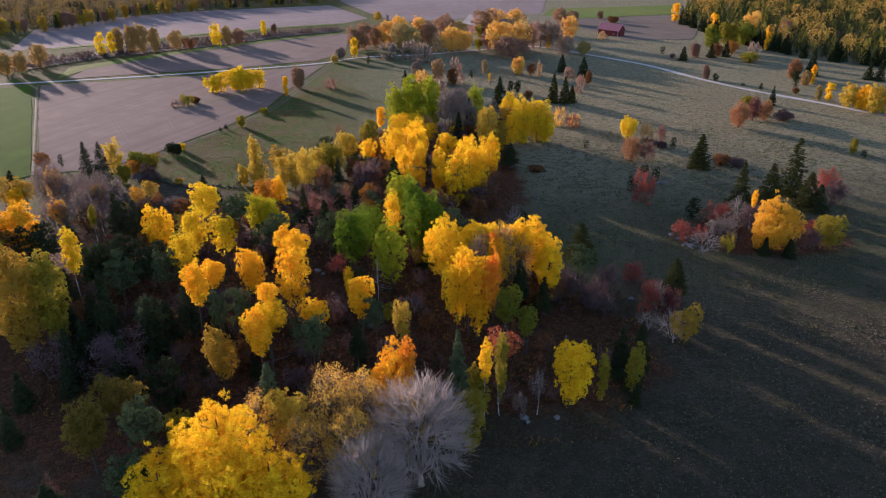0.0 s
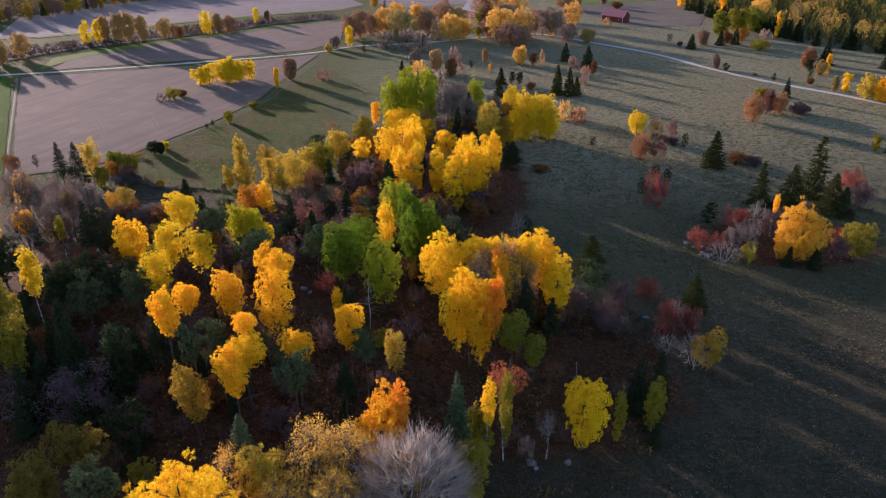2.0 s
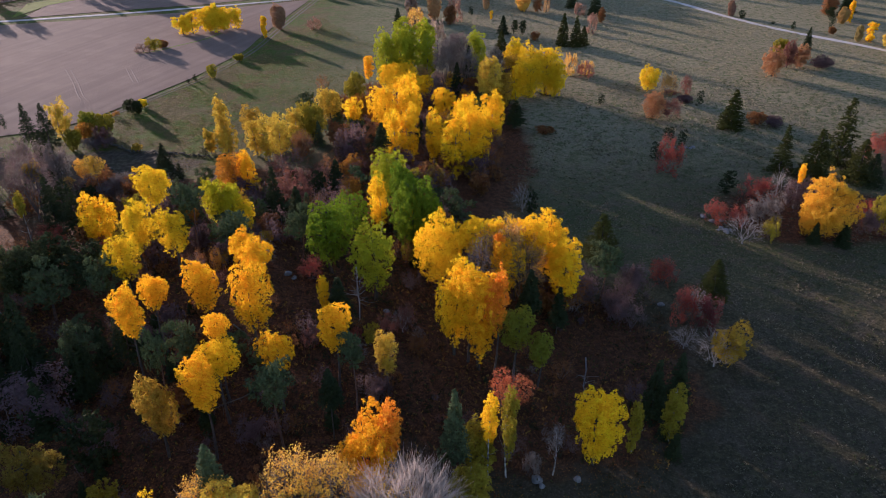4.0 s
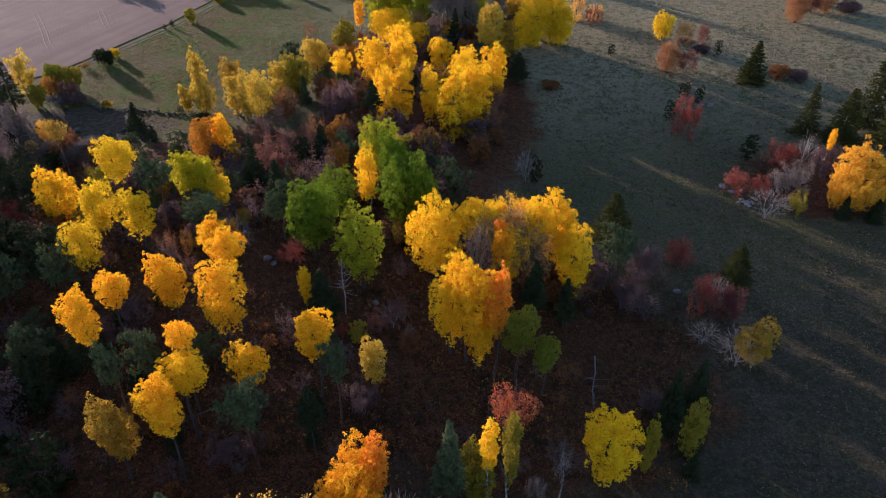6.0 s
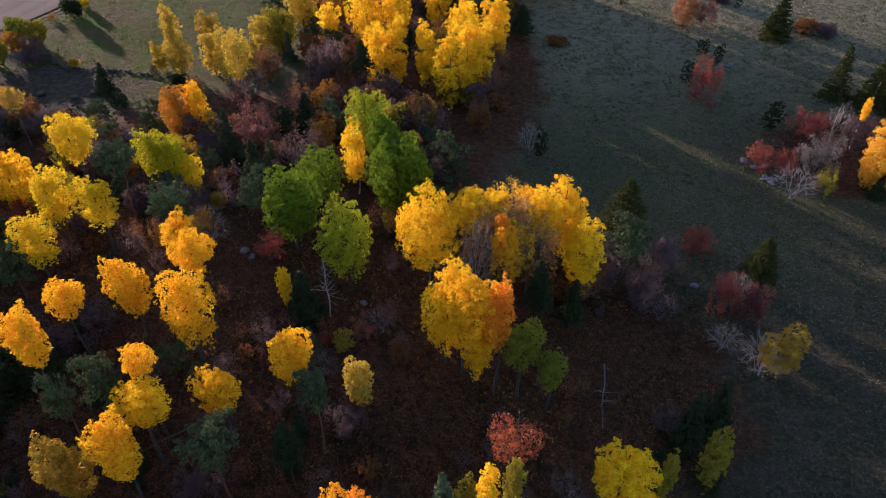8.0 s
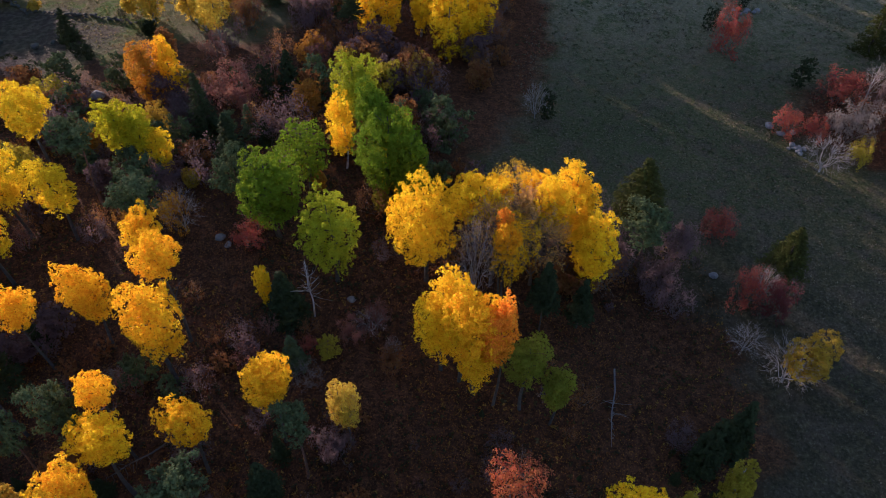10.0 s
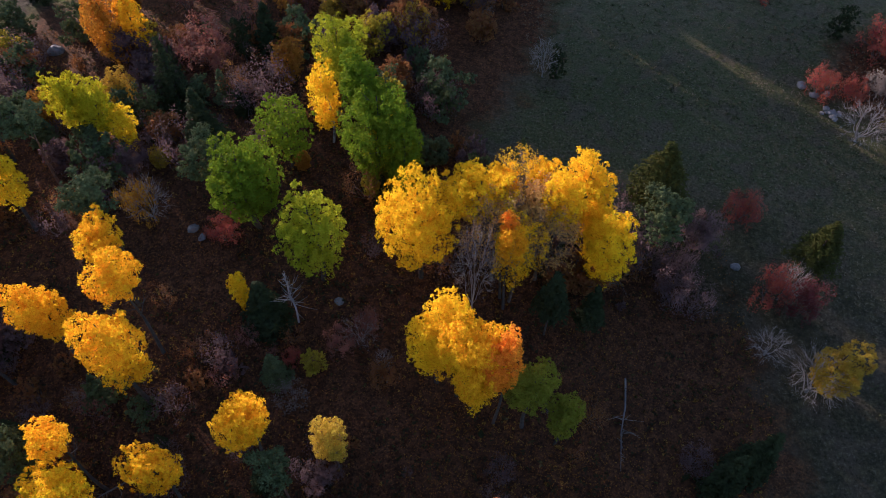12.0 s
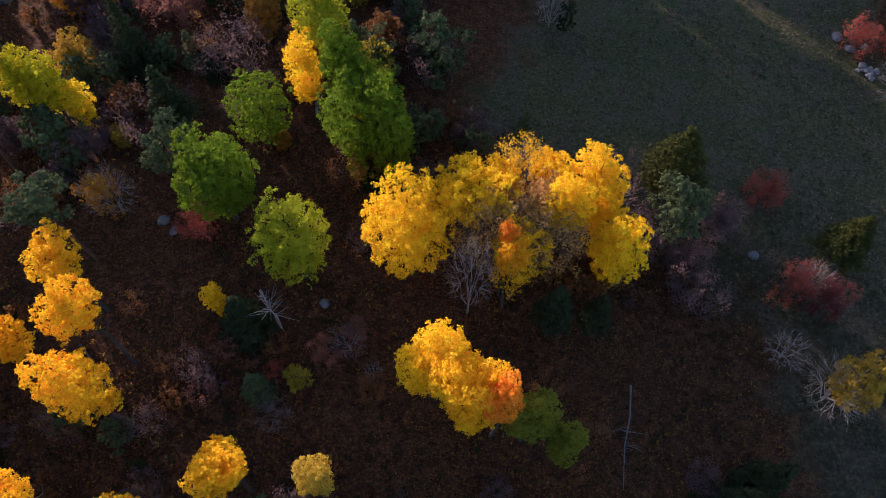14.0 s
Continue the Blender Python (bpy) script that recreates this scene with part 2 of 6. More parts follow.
def cards(points, normals, size, rng, tilt=0.6, stretch=1.35):
    """One pointed leaf spray at each point, roughly facing along its normal."""
    k = len(points)
    nrm = unit(normals + tilt * rng.normal(size=(k, 3)))
    u = unit(np.cross(nrm, rng.normal(size=(k, 3))))
    v = np.cross(nrm, u)
    s = (np.asarray(size) * rng.uniform(0.65, 1.35, k))[:, None]
    spray = np.stack([points + u * s * stretch * 0.6, points - u * s * 0.45 + v * s * 0.5, points - u * s * 0.45 - v * s * 0.5], 1)
    return spray.reshape(-1, 3), np.arange(3 * k).reshape(-1, 3)


class Pieces:
    """Gathers quads."""

    def __init__(self):
        self.v, self.f, self.n = [], [], 0

    def put(self, verts, faces):
        self.v.append(np.asarray(verts, float))
        self.f.append(np.asarray(faces) + self.n)
        self.n += len(verts)

    def tube(self, path, radii, sides=5):
        path = np.asarray(path, float)
        k = len(path)
        way = unit(np.gradient(path, axis=0))
        side = unit(np.cross(way, np.array([0.31, 0.77, 0.13])))
        up = np.cross(way, side)
        a = np.linspace(0, 2 * np.pi, sides, endpoint=False)
        ring = side[:, None] * np.cos(a)[None, :, None] + up[:, None] * np.sin(a)[None, :, None]
        verts = path[:, None] + ring * np.asarray(radii, float)[:, None, None]
        faces = []
        for i in range(k - 1):
            for j in range(sides):
                faces.append((i * sides + j, i * sides + (j + 1) % sides, (i + 1) * sides + (j + 1) % sides, (i + 1) * sides + j))
        self.put(verts.reshape(-1, 3), faces)

    def mesh(self, name, material, smooth_shade=False):
        return mesh_of(name, np.concatenate(self.v), np.concatenate(self.f), material, smooth_shade)


def lump_crown(rng, radius, half, lumps, lump, leaves, size, taper=0.25, flat=1.0, towers=4, point=0.0):
    """A crown of leaf clumps: several leading boughs, each with clumps of leaves on its outline."""
    c, r = [], []
    each = max(4, lumps // towers)
    for t in range(towers):
        a = 2 * math.pi * t / towers + rng.uniform(0, 1.2)
        off = 0.0 if towers == 1 else radius * rng.uniform(0.24, 0.4)
        wide = radius * (1.0 if towers == 1 else rng.uniform(0.6, 0.76))
        tall = half * (1.0 if t == 0 else rng.uniform(0.68, 0.95))
        rise = (half - tall) * (1.0 if t == 0 else rng.uniform(-0.9, 0.9))
        i = np.arange(each) + 0.5
        dz = 1 - 2 * i / each
        az = i * 2.39996 + rng.uniform(0, 6)
        ring = np.sqrt(1 - dz ** 2)
        d = unit(np.stack([np.cos(az) * ring, np.sin(az) * ring, dz], 1) + 0.2 * rng.normal(size=(each, 3)))
        slim = 1 - taper * np.abs(d[:, 2]) ** 1.5 - taper * 0.6 * np.clip(-d[:, 2], 0, 1) - point * np.clip(d[:, 2] + 0.3, 0, 1)
        reach = np.where(rng.uniform(size=each) < 0.2, rng.uniform(0.2, 0.6, each), rng.uniform(0.65, 1.05, each))
        rr = lump * rng.uniform(0.55, 1.3, each)
        c.append(d * np.stack([(wide - rr * 0.8) * slim * reach, (wide - rr * 0.8) * slim * reach, (tall - rr * 0.8 * flat) * reach], 1) + np.array([math.cos(a) * off, math.sin(a) * off, rise]))
        r.append(rr)
    c, r = np.concatenate(c), np.concatenate(r)
    # short leafy shoots all over the boughs' outer sides, each a small feathery tuft
    per = 16
    shoots = int(leaves * 2.2 / per)
    pick = rng.choice(len(r), shoots, p=r ** 2 / np.sum(r ** 2))
    out = unit(c + np.array([0, 0, 0.1]))
    way = unit(rng.normal(size=(shoots, 3)) + 0.7 * out[pick] + np.array([0, 0, 0.35]))
    foot = c[pick] + way * (r[pick] * rng.uniform(0.62, 0.95, shoots))[:, None] * np.array([1, 1, flat])
    buried = np.zeros(shoots)
    for j in range(len(r)):
        q = (foot - c[j]) / np.array([1, 1, flat])
        buried += (np.sum(q * q, 1) < (0.6 * r[j]) ** 2)
    keep = np.nonzero(buried < 1)[0][:leaves // per]
    foot, way, long = foot[keep], unit(way[keep] + 0.45 * out[pick[keep]] + np.array([0, 0, 0.85]) + 0.3 * rng.normal(size=(len(keep), 3))), (r[pick[keep]] * rng.uniform(0.45, 1.05, len(keep)))
    along = rng.uniform(0.0, 1.0, (len(keep), per)) ** 0.8
    girth = (0.31 * lump * (1.0 - 0.55 * along))[:, :, None] * rng.normal(size=(len(keep), per, 3)) * 0.62
    p = (foot[:, None] + way[:, None] * (along * long[:, None])[:, :, None] + girth).reshape(-1, 3)
    way = unit(girth + 0.35 * lump * way[:, None]).reshape(-1, 3)
    # settle the crown on its nominal size
    k = np.array([radius / np.percentile(np.hypot(p[:, 0], p[:, 1]), 97)] * 2 + [2 * half / (np.percentile(p[:, 2], 99.7) - np.percentile(p[:, 2], 0.6))])
    p = p * k
    p[:, 2] -= (np.percentile(p[:, 2], 99.7) + np.percentile(p[:, 2], 0.6)) / 2
    return cards(p, way, size, rng, tilt=0.42)


def clump_crown(rng, radius, half, size, towers, clump, density, taper=0.25, ragged=0.3):
    """A broadleaved crown: rounded leading boughs, each covered with domed clumps of leaves and dark gaps between."""
    subs = []
    for t in range(towers):
        if towers == 1:
            subs.append((np.zeros(3), radius, half))
            continue
        a = 2 * math.pi * t / towers + rng.uniform(0, 0.9)
        wide = radius * rng.uniform(0.52, 0.68)
        tall = half * (0.9 if t == 0 else rng.uniform(0.55, 0.85))
        off = (radius - wide) * rng.uniform(0.8, 1.05)
        peak = half if t == 0 else half * rng.uniform(0.55, 0.97)
        subs.append((np.array([math.cos(a) * off, math.sin(a) * off, peak - tall]), wide, tall))
    if towers > 1:
        subs.append((np.array([0, 0, -0.14 * half]), radius * 0.68, half * 0.86))
    c, r, o = [], [], []
    for mid, wide, tall in subs:
        area = 4 * math.pi * ((wide ** 3.2 + 2 * (wide * tall) ** 1.6) / 3) ** 0.625
        n = max(7, int(area / (2.7 * clump ** 2)))
        i = np.arange(n) + 0.5
        dz = 1 - 2 * i / n
        az = i * 2.39996 + rng.uniform(0, 6)
        ring = np.sqrt(1 - dz ** 2)
        d = unit(np.stack([np.cos(az) * ring, np.sin(az) * ring, dz], 1) + 0.16 * rng.normal(size=(n, 3)))
        rr = clump * rng.uniform(0.6, 1.3, n)
        slim = 1 - taper * np.clip(-d[:, 2], 0, 1) ** 1.3
        reach = 1 - rng.uniform(0, 1, n) ** 2.0 * 0.36 + rng.normal(size=n) * ragged * 0.32
        p = d * np.stack([(wide - 0.7 * rr) * slim, (wide - 0.7 * rr) * slim, np.maximum(tall - 0.7 * rr, 0.3 * tall)], 1) * reach[:, None]
        # the lower clumps hang down unevenly on their boughs
        p[:, 2] -= np.clip(-d[:, 2], 0, 1) * tall * rng.uniform(0, 0.3, n) ** 1.2
        c.append(p + mid), r.append(rr), o.append(unit(d / np.array([wide, wide, tall])))
    c, r, o = np.concatenate(c), np.concatenate(r), np.concatenate(o)
    deep = np.zeros(len(r), int)
    for mid, wide, tall in subs:
        q = (c - mid) / np.array([wide, wide, tall])
        deep += np.sum(q * q, 1) < 0.58 ** 2
    keep = (deep == 0) & (rng.uniform(size=len(r)) > 0.1)
    c, r, o = c[keep], r[keep], o[keep]
    # each clump is a spray of small tufts that stand out and up from it
    tufts = np.maximum(5, (15.0 * np.where(o[:, 2] < -0.45, 0.5, 1.0) * rng.uniform(0.7, 1.3, len(r))).astype(int))
    host = np.repeat(np.arange(len(r)), tufts)
    k = len(host)
    aim = unit(rng.normal(size=(k, 3)) + 1.1 * o[host] + np.array([0, 0, 0.45]))
    heart = c[host] + aim * (r[host] * rng.uniform(0.5, 1.0, k))[:, None]
    per = np.maximum(2, (density * r[host] ** 2 * rng.uniform(0.7, 1.3, k)).astype(int))
    tuft = np.repeat(np.arange(k), per)
    own = host[tuft]
    loose = unit(rng.normal(size=(len(tuft), 3))) * (0.31 * r[own] * rng.uniform(0.35, 1.0, len(tuft)))[:, None]
    p = heart[tuft] + loose
    way = unit(0.8 * aim[tuft] + unit(loose) + np.array([0, 0, 0.15]))
    v, f = cards(p, way + 0.25 * o[own], size, rng, tilt=0.34)
    # a few leaves deeper in, among the boughs
    m = len(p) // 7
    pick = rng.integers(0, len(r), m)
    inner = c[pick] * rng.uniform(0.45, 0.85, m)[:, None] + rng.normal(size=(m, 3)) * 0.3 * clump
    v2, f2 = cards(inner, unit(inner + 0.01), size * 1.7, rng, tilt=0.8)
    return np.concatenate([v, v2]), np.concatenate([f, f2 + len(v)])


def dome_branches(rng, total, radius, base, stems, ends, fan, twig, sweep=0.35, stout=1.0):
    """Limbs that rise from a low fork and arch out to a domed outline, each end spraying into fine twigs."""
    b = Pieces()
    mid, half = (total + base) / 2, (total - base) / 2
    fork = np.array([0, 0, max(0.12 * total, 0.6)])
    b.tube([(0, 0, -0.4), fork * 0.5, fork], [0.024 * total, 0.019 * total, 0.014 * total], 7)
    i = np.arange(ends) + 0.5
    dz = 1 - 1.62 * i / ends
    az = i * 2.39996 + rng.uniform(0, 6)
    ring = np.sqrt(1 - np.minimum(dz * dz, 1))
    d = unit(np.stack([np.cos(az) * ring, np.sin(az) * ring, dz], 1) + 0.12 * rng.normal(size=(ends, 3)))
    reach = rng.uniform(0.62, 0.93, ends)
    tips = d * np.array([radius, radius, half]) * reach[:, None] + np.array([0, 0, mid])
    s = np.arange(stems) + 0.5
    sz = 1 - 0.95 * s / stems
    sa = s * 2.39996 + rng.uniform(0, 6)
    sd = np.stack([np.cos(sa) * np.sqrt(1 - sz * sz), np.sin(sa) * np.sqrt(1 - sz * sz), sz], 1)
    knees = sd * np.array([radius, radius, half]) * 0.42 + np.array([0, 0, mid - 0.25 * half])
    near = np.argmin(((tips[:, None] - knees[None]) ** 2).sum(2), 1)
    for q in knees:
        bow = (fork + q) / 2 + np.array([0, 0, -0.05 * total]) + rng.normal(size=3) * 0.03 * total
        b.tube([fork, bow, q], [0.008 * total, 0.006 * total, 0.004 * total], 5)
    for q, j in zip(tips, near):
        bow = (knees[j] + q) / 2 + np.array([0, 0, 0.05 * total]) * rng.uniform(-0.3, 1.0) + rng.normal(size=3) * 0.03 * total
        b.tube([knees[j], bow, q], [0.0036 * total, 0.0024 * total, 0.0013 * total], 3)
    # twigs: curved ribbons that leave the branch end and bend upwards
    own = np.repeat(np.arange(ends), fan)
    k = len(own)
    out = unit((tips - np.array([0, 0, mid - 0.4 * half])) / np.array([radius, radius, half]))
    way = unit(out[own] + 0.46 * rng.normal(size=(k, 3)))
    foot = tips[own] - out[own] * (rng.uniform(0, 0.3, k) * radius * 0.5)[:, None]
    ln = (twig * rng.uniform(0.5, 1.3, k))[:, None]
    m1 = foot + way * ln * 0.5
    m2 = m1 + unit(way + np.array([0, 0, sweep])) * ln * 0.5
    side = unit(np.cross(way, rng.normal(size=(k, 3))))
    w = 0.00105 * total * stout
    quad = np.stack([foot - side * w, foot + side * w, m1 + side * w * 0.75, m1 - side * w * 0.75, m2 + side * w * 0.35, m2 - side * w * 0.35], 1)
    base_i = 6 * np.arange(k)[:, None]
    b.put(quad.reshape(-1, 3), np.concatenate([base_i + np.array([[0, 1, 2, 3]]), base_i + np.array([[3, 2, 4, 5]])]))
    return b, tips, out, m2, own


def dome_leaves(rng, tips, out, ends, own, share, each, size, clump):
    """Leaves left on part of the boughs, in loose tufts round the twig ends."""
    score = out[:, 2] + 0.8 * rng.normal(size=len(tips))
    leafy = score > np.quantile(score, 1 - share)
    pick = np.nonzero(leafy[own])[0]
    pick = np.repeat(pick, each)
    p = ends[pick] + rng.normal(size=(len(pick), 3)) * clump
    return cards(p, out[own[pick]] + np.array([0, 0, 0.4]), size, rng, tilt=0.7)


def trunk_pieces(rng, total, radius, thick, limbs, start, lean=0.3):
    """A tapered, slightly bent trunk with rising limbs."""
    b = Pieces()
    z = np.linspace(-0.4, total * 0.9, 8)
    bend = np.stack([lean * np.sin(z * 0.35 + rng.uniform(0, 6)), lean * np.sin(z * 0.28 + rng.uniform(0, 6)), z], 1)
    bend[:, :2] -= bend[0, :2]
    b.tube(bend, thick * np.linspace(1.15, 0.2, 8), 7)
    for i in range(limbs):
        f = start + (0.86 - start) * (i + rng.uniform(0, 1)) / limbs
        foot = np.array([np.interp(f * total, z, bend[:, k]) for k in range(3)])
        a = i * 2.4 + rng.uniform(0, 0.8)
        reach = radius * rng.uniform(0.55, 0.8) * (1.15 - f)
        reach = max(reach, radius * 0.25)
        tip = foot + np.array([math.cos(a) * reach * 1.3, math.sin(a) * reach * 1.3, reach * rng.uniform(0.6, 1.2)])
        mid = (foot + tip) / 2 + np.array([0, 0, -0.12 * reach])
        w = thick * (0.45 - 0.3 * f)
        b.tube([foot, mid, tip], [w, w * 0.65, w * 0.2], 4)
        side = mid + np.array([math.cos(a + 0.9), math.sin(a + 0.9), 0.7]) * reach * 0.5
        b.tube([mid, (mid + side) / 2, side], [w * 0.5, w * 0.35, w * 0.12], 3)
    return b


def twig_pieces(rng, total, radius, stems, levels, thick, spread=0.55, sliver=0, rise=0.12, solid_levels=2):
    """A bare branching crown: stems that fork again and again into fine twigs, inside a dome."""
    b = Pieces()
    tips = []

    def grow(p, d, length, w, level):
        q = p + d * length
        m = (p + q) / 2 + rng.normal(size=3) * length * 0.06
        if level < solid_levels:
            b.tube([p, m, q], [w, w * 0.8, w * 0.6], 5 if level == 0 else 3)
        else:
            flat = unit(np.cross(d, rng.normal(size=3))) * w * 0.9
            b.put([p - flat, p + flat, q + flat * 0.6, q - flat * 0.6], [(0, 1, 2, 3)])
        if level >= levels:
            tips.append(q)
            return
        for k in range(3 if level < levels - 1 else 4):
            nd = unit(d + rng.normal(size=3) * spread + np.array([0, 0, rise]))
            start = q if k else m
            grow(start, nd, length * rng.uniform(0.62, 0.82), w * 0.6, level + 1)

    for s in range(stems):
        a = 2 * math.pi * s / stems + rng.uniform(0, 0.6)
        open_out = 0.15 if stems == 1 else 0.55 if stems < 6 else 0.95
        d = unit(np.array([math.cos(a) * open_out, math.sin(a) * open_out, 1.0]))
        grow(np.array([0.12 * math.cos(a) * (stems > 1), 0.12 * math.sin(a) * (stems > 1), -0.3]), d, total * (0.42 if stems == 1 else 0.36 if stems < 8 else 0.27), thick, 0)
    if sliver:
        t = np.array(tips)
        t = np.repeat(t, sliver, 0)
        k = len(t)
        d = unit(unit(t - np.array([0, 0, total * 0.25])) + 0.5 * rng.normal(size=(k, 3)) + np.array([0, 0, rise]))
        ln = (total * 0.055 * rng.uniform(0.6, 1.4, k))[:, None]
        side = unit(np.cross(d, rng.normal(size=(k, 3)))) * 0.012
        quad = np.stack([t - side, t + side, t + d * ln * 0.6 + side * 0.7 + np.array([0, 0, 0.02]), t + d * ln], 1)
        b.put(quad.reshape(-1, 3), np.arange(4 * k).reshape(-1, 4))
    v = np.concatenate(b.v)
    top = np.percentile(v[:, 2], 99.5)
    wide = np.percentile(np.hypot(v[:, 0], v[:, 1]), 98)
    k = np.array([radius / wide, radius / wide, total / top])
    def settle(q):
        q = q * k
        high = q[:, 2] > 0.88 * total
        q[high, 2] = 0.88 * total + 0.12 * total * (1 - np.exp(-(q[high, 2] - 0.88 * total) / (0.12 * total)))
        far = np.hypot(q[:, 0], q[:, 1]) / radius
        q[:, :2] *= np.where(far > 0.85, (0.85 + 0.2 * (1 - np.exp(-(far - 0.85) / 0.2))) / np.maximum(far, 0.01), 1.0)[:, None]
        return q

    b.v = [settle(p) for p in b.v]
    return b, settle(np.array(tips))


# ---- plant forms, each built once; crowns are centred, trunks stand on their foot ----
FORMS = {}


def form(key, index, radius, half, total, parts, low=None):
    """parts: (part name, mesh, whether it is a crown). low: height of crown's middle, where trunk and crown share one origin."""
    FORMS.setdefault(key, []).append((radius, half, total, parts))


def build_forms():
    """Trunks, stems and twigs of each kind; broadleaved crowns marked None are made to measure as they are planted."""
    for i in range(6):
        rng = np.random.default_rng(100 + i)
        form("aspen", i, 4.0, 5.2, 18.0, [("trunk", trunk_pieces(rng, 18.0, 4.0, 0.27, 11, 0.42).mesh("aspen_trunk", BARK, True), 0), ("crown", None, 1)])
    for i in range(3):
        rng = np.random.default_rng(130 + i)
        form("aspen_big", i, 7.0, 6.0, 16.0, [("trunk", trunk_pieces(rng, 16.0, 7.0, 0.4, 13, 0.3).mesh("large_aspen_trunk", BARK, True), 0), ("crown", None, 1)])
    for i in range(4):
        rng = np.random.default_rng(140 + i)
        form("aspen_mid", i, 4.0, 5.2, 18.0, [("trunk", trunk_pieces(rng, 18.0, 4.0, 0.27, 8, 0.42).mesh("ridge_aspen_trunk", BARK, True), 0), ("crown", None, 1)])
        form("birch_mid", i, 3.0, 7.0, 16.0, [("trunk", trunk_pieces(rng, 16.0, 3.0, 0.19, 7, 0.2).mesh("ridge_birch_trunk", BARK, True), 0), ("crown", None, 1)])
    for i in range(2):
        rng = np.random.default_rng(150 + i)
        form("maple", i, 4.5, 5.5, 16.0, [("trunk", trunk_pieces(rng, 16.0, 4.5, 0.32, 11, 0.35).mesh("maple_trunk", BARK, True), 0), ("crown", None, 1)])
    for i in range(3):
        rng = np.random.default_rng(200 + i)
        form("birch", i, 3.0, 7.0, 16.0, [("trunk", trunk_pieces(rng, 16.0, 3.0, 0.19, 10, 0.2).mesh("birch_trunk", BARK, True), 0), ("crown", None, 1)])
    for i in range(3):
        rng = np.random.default_rng(250 + i)
        v, f = lump_crown(rng, 4.0, 4.0, 36, 1.0, 7000, 0.25, taper=0.1, flat=0.6, towers=3)
        form("pine", i, 4.0, 4.0, 16.0, [("trunk", trunk_pieces(rng, 16.0, 4.0, 0.24, 9, 0.55).mesh("pine_trunk", BARK, True), 0), ("crown", mesh_of("pine_crown", v, f, NEEDLES), 1)])
    for i in range(2):
        rng = np.random.default_rng(270 + i)
        v, f = lump_crown(rng, 4.0, 4.0, 30, 1.0, 3200, 0.34, taper=0.1, flat=0.6, towers=3)
        form("pine_low", i, 4.0, 4.0, 16.0, [("trunk", trunk_pieces(rng, 16.0, 4.0, 0.24, 6, 0.4).mesh("young_pine_trunk", BARK, True), 0), ("crown", mesh_of("young_pine_crown", v, f, NEEDLES), 1)])
    for i in range(2):
        rng = np.random.default_rng(330 + i)
        pts, nrm = [], []
        layers = 24
        for k in range(layers):
            z = 0.02 + 0.97 * k / layers
            reach = 3.0 * (1 - z) ** 0.8 * rng.uniform(0.85, 1.1) + 0.08
            for j in range(int(11 + 8 * (1 - z))):
                a = rng.uniform(0, 2 * np.pi)
                own = reach * rng.uniform(0.7, 1.12)
                m = max(6, int(24 * own / 3.0 + 4))
                s = np.sqrt(rng.uniform(0.03, 1.0, m))
                wob = rng.normal(size=m) * 0.07 * (0.4 + s)
                x, y = np.cos(a + wob) * own * s, np.sin(a + wob) * own * s
                pts.append(np.stack([x, y, 12.0 * z - 0.32 * own * s ** 1.5 + 0.18 * own * s ** 3 + rng.normal(size=m) * 0.08], 1))
                nrm.append(np.stack([np.cos(a) * np.full(m, 0.45), np.sin(a) * np.full(m, 0.45), np.ones(m)], 1))
        p, q = np.concatenate(pts), np.concatenate(nrm)
        p[:, 2] -= 6.0
        v, f = cards(p, q, 0.2, rng, tilt=0.45, stretch=1.7)
        b = Pieces()
        b.tube([(0, 0, -0.4), (0.05, 0, 5), (0, 0.04, 11.4)], [0.24, 0.15, 0.02], 6)
        form("spruce_big", i, 2.9, 6.0, 12.0, [("trunk", b.mesh("broad_spruce_trunk", BARK, True), 0), ("crown", mesh_of("broad_spruce_crown", v, f, NEEDLES), 1)])
    for i in range(3):
        rng = np.random.default_rng(300 + i)
        pts, nrm = [], []
        layers = 26
        for k in range(layers):
            z = 0.02 + 0.97 * k / layers
            reach = 3.0 * (1 - z) ** 0.8 * rng.uniform(0.85, 1.1) + 0.08
            for j in range(int(9 + 6 * (1 - z))):
                a = rng.uniform(0, 2 * np.pi)
                own = reach * rng.uniform(0.7, 1.12)
                m = max(4, int(15 * own / 3.0 + 3))
                s = np.sqrt(rng.uniform(0.03, 1.0, m))
                wob = rng.normal(size=m) * 0.10 * (0.4 + s)
                x, y = np.cos(a + wob) * own * s, np.sin(a + wob) * own * s
                pts.append(np.stack([x, y, 12.0 * z - 0.32 * own * s ** 1.5 + 0.18 * own * s ** 3 + rng.normal(size=m) * 0.08], 1))
                nrm.append(np.stack([np.cos(a) * np.full(m, 0.45), np.sin(a) * np.full(m, 0.45), np.ones(m)], 1))
        p, q = np.concatenate(pts), np.concatenate(nrm)
        p[:, 2] -= 6.0
        v, f = cards(p, q, 0.36, rng, tilt=0.45, stretch=1.7)
        b = Pieces()
        b.tube([(0, 0, -0.4), (0.05, 0, 5), (0, 0.04, 11.4)], [0.2, 0.13, 0.02], 6)
        pick = rng.choice(len(p), 1500, replace=False)
        lv, lf = cards(p[pick], q[pick], 0.5, rng, tilt=0.45, stretch=1.7)
        low_trunk = Pieces()
        low_trunk.tube([(0, 0, -0.4), (0.05, 0, 5), (0, 0.04, 11.4)], [0.2, 0.13, 0.02], 5)
        form("spruce_low", i, 2.7, 6.0, 12.0, [("trunk", low_trunk.mesh("young_spruce_trunk", BARK, True), 0), ("crown", mesh_of("young_spruce_crown", lv, lf, NEEDLES), 1)])
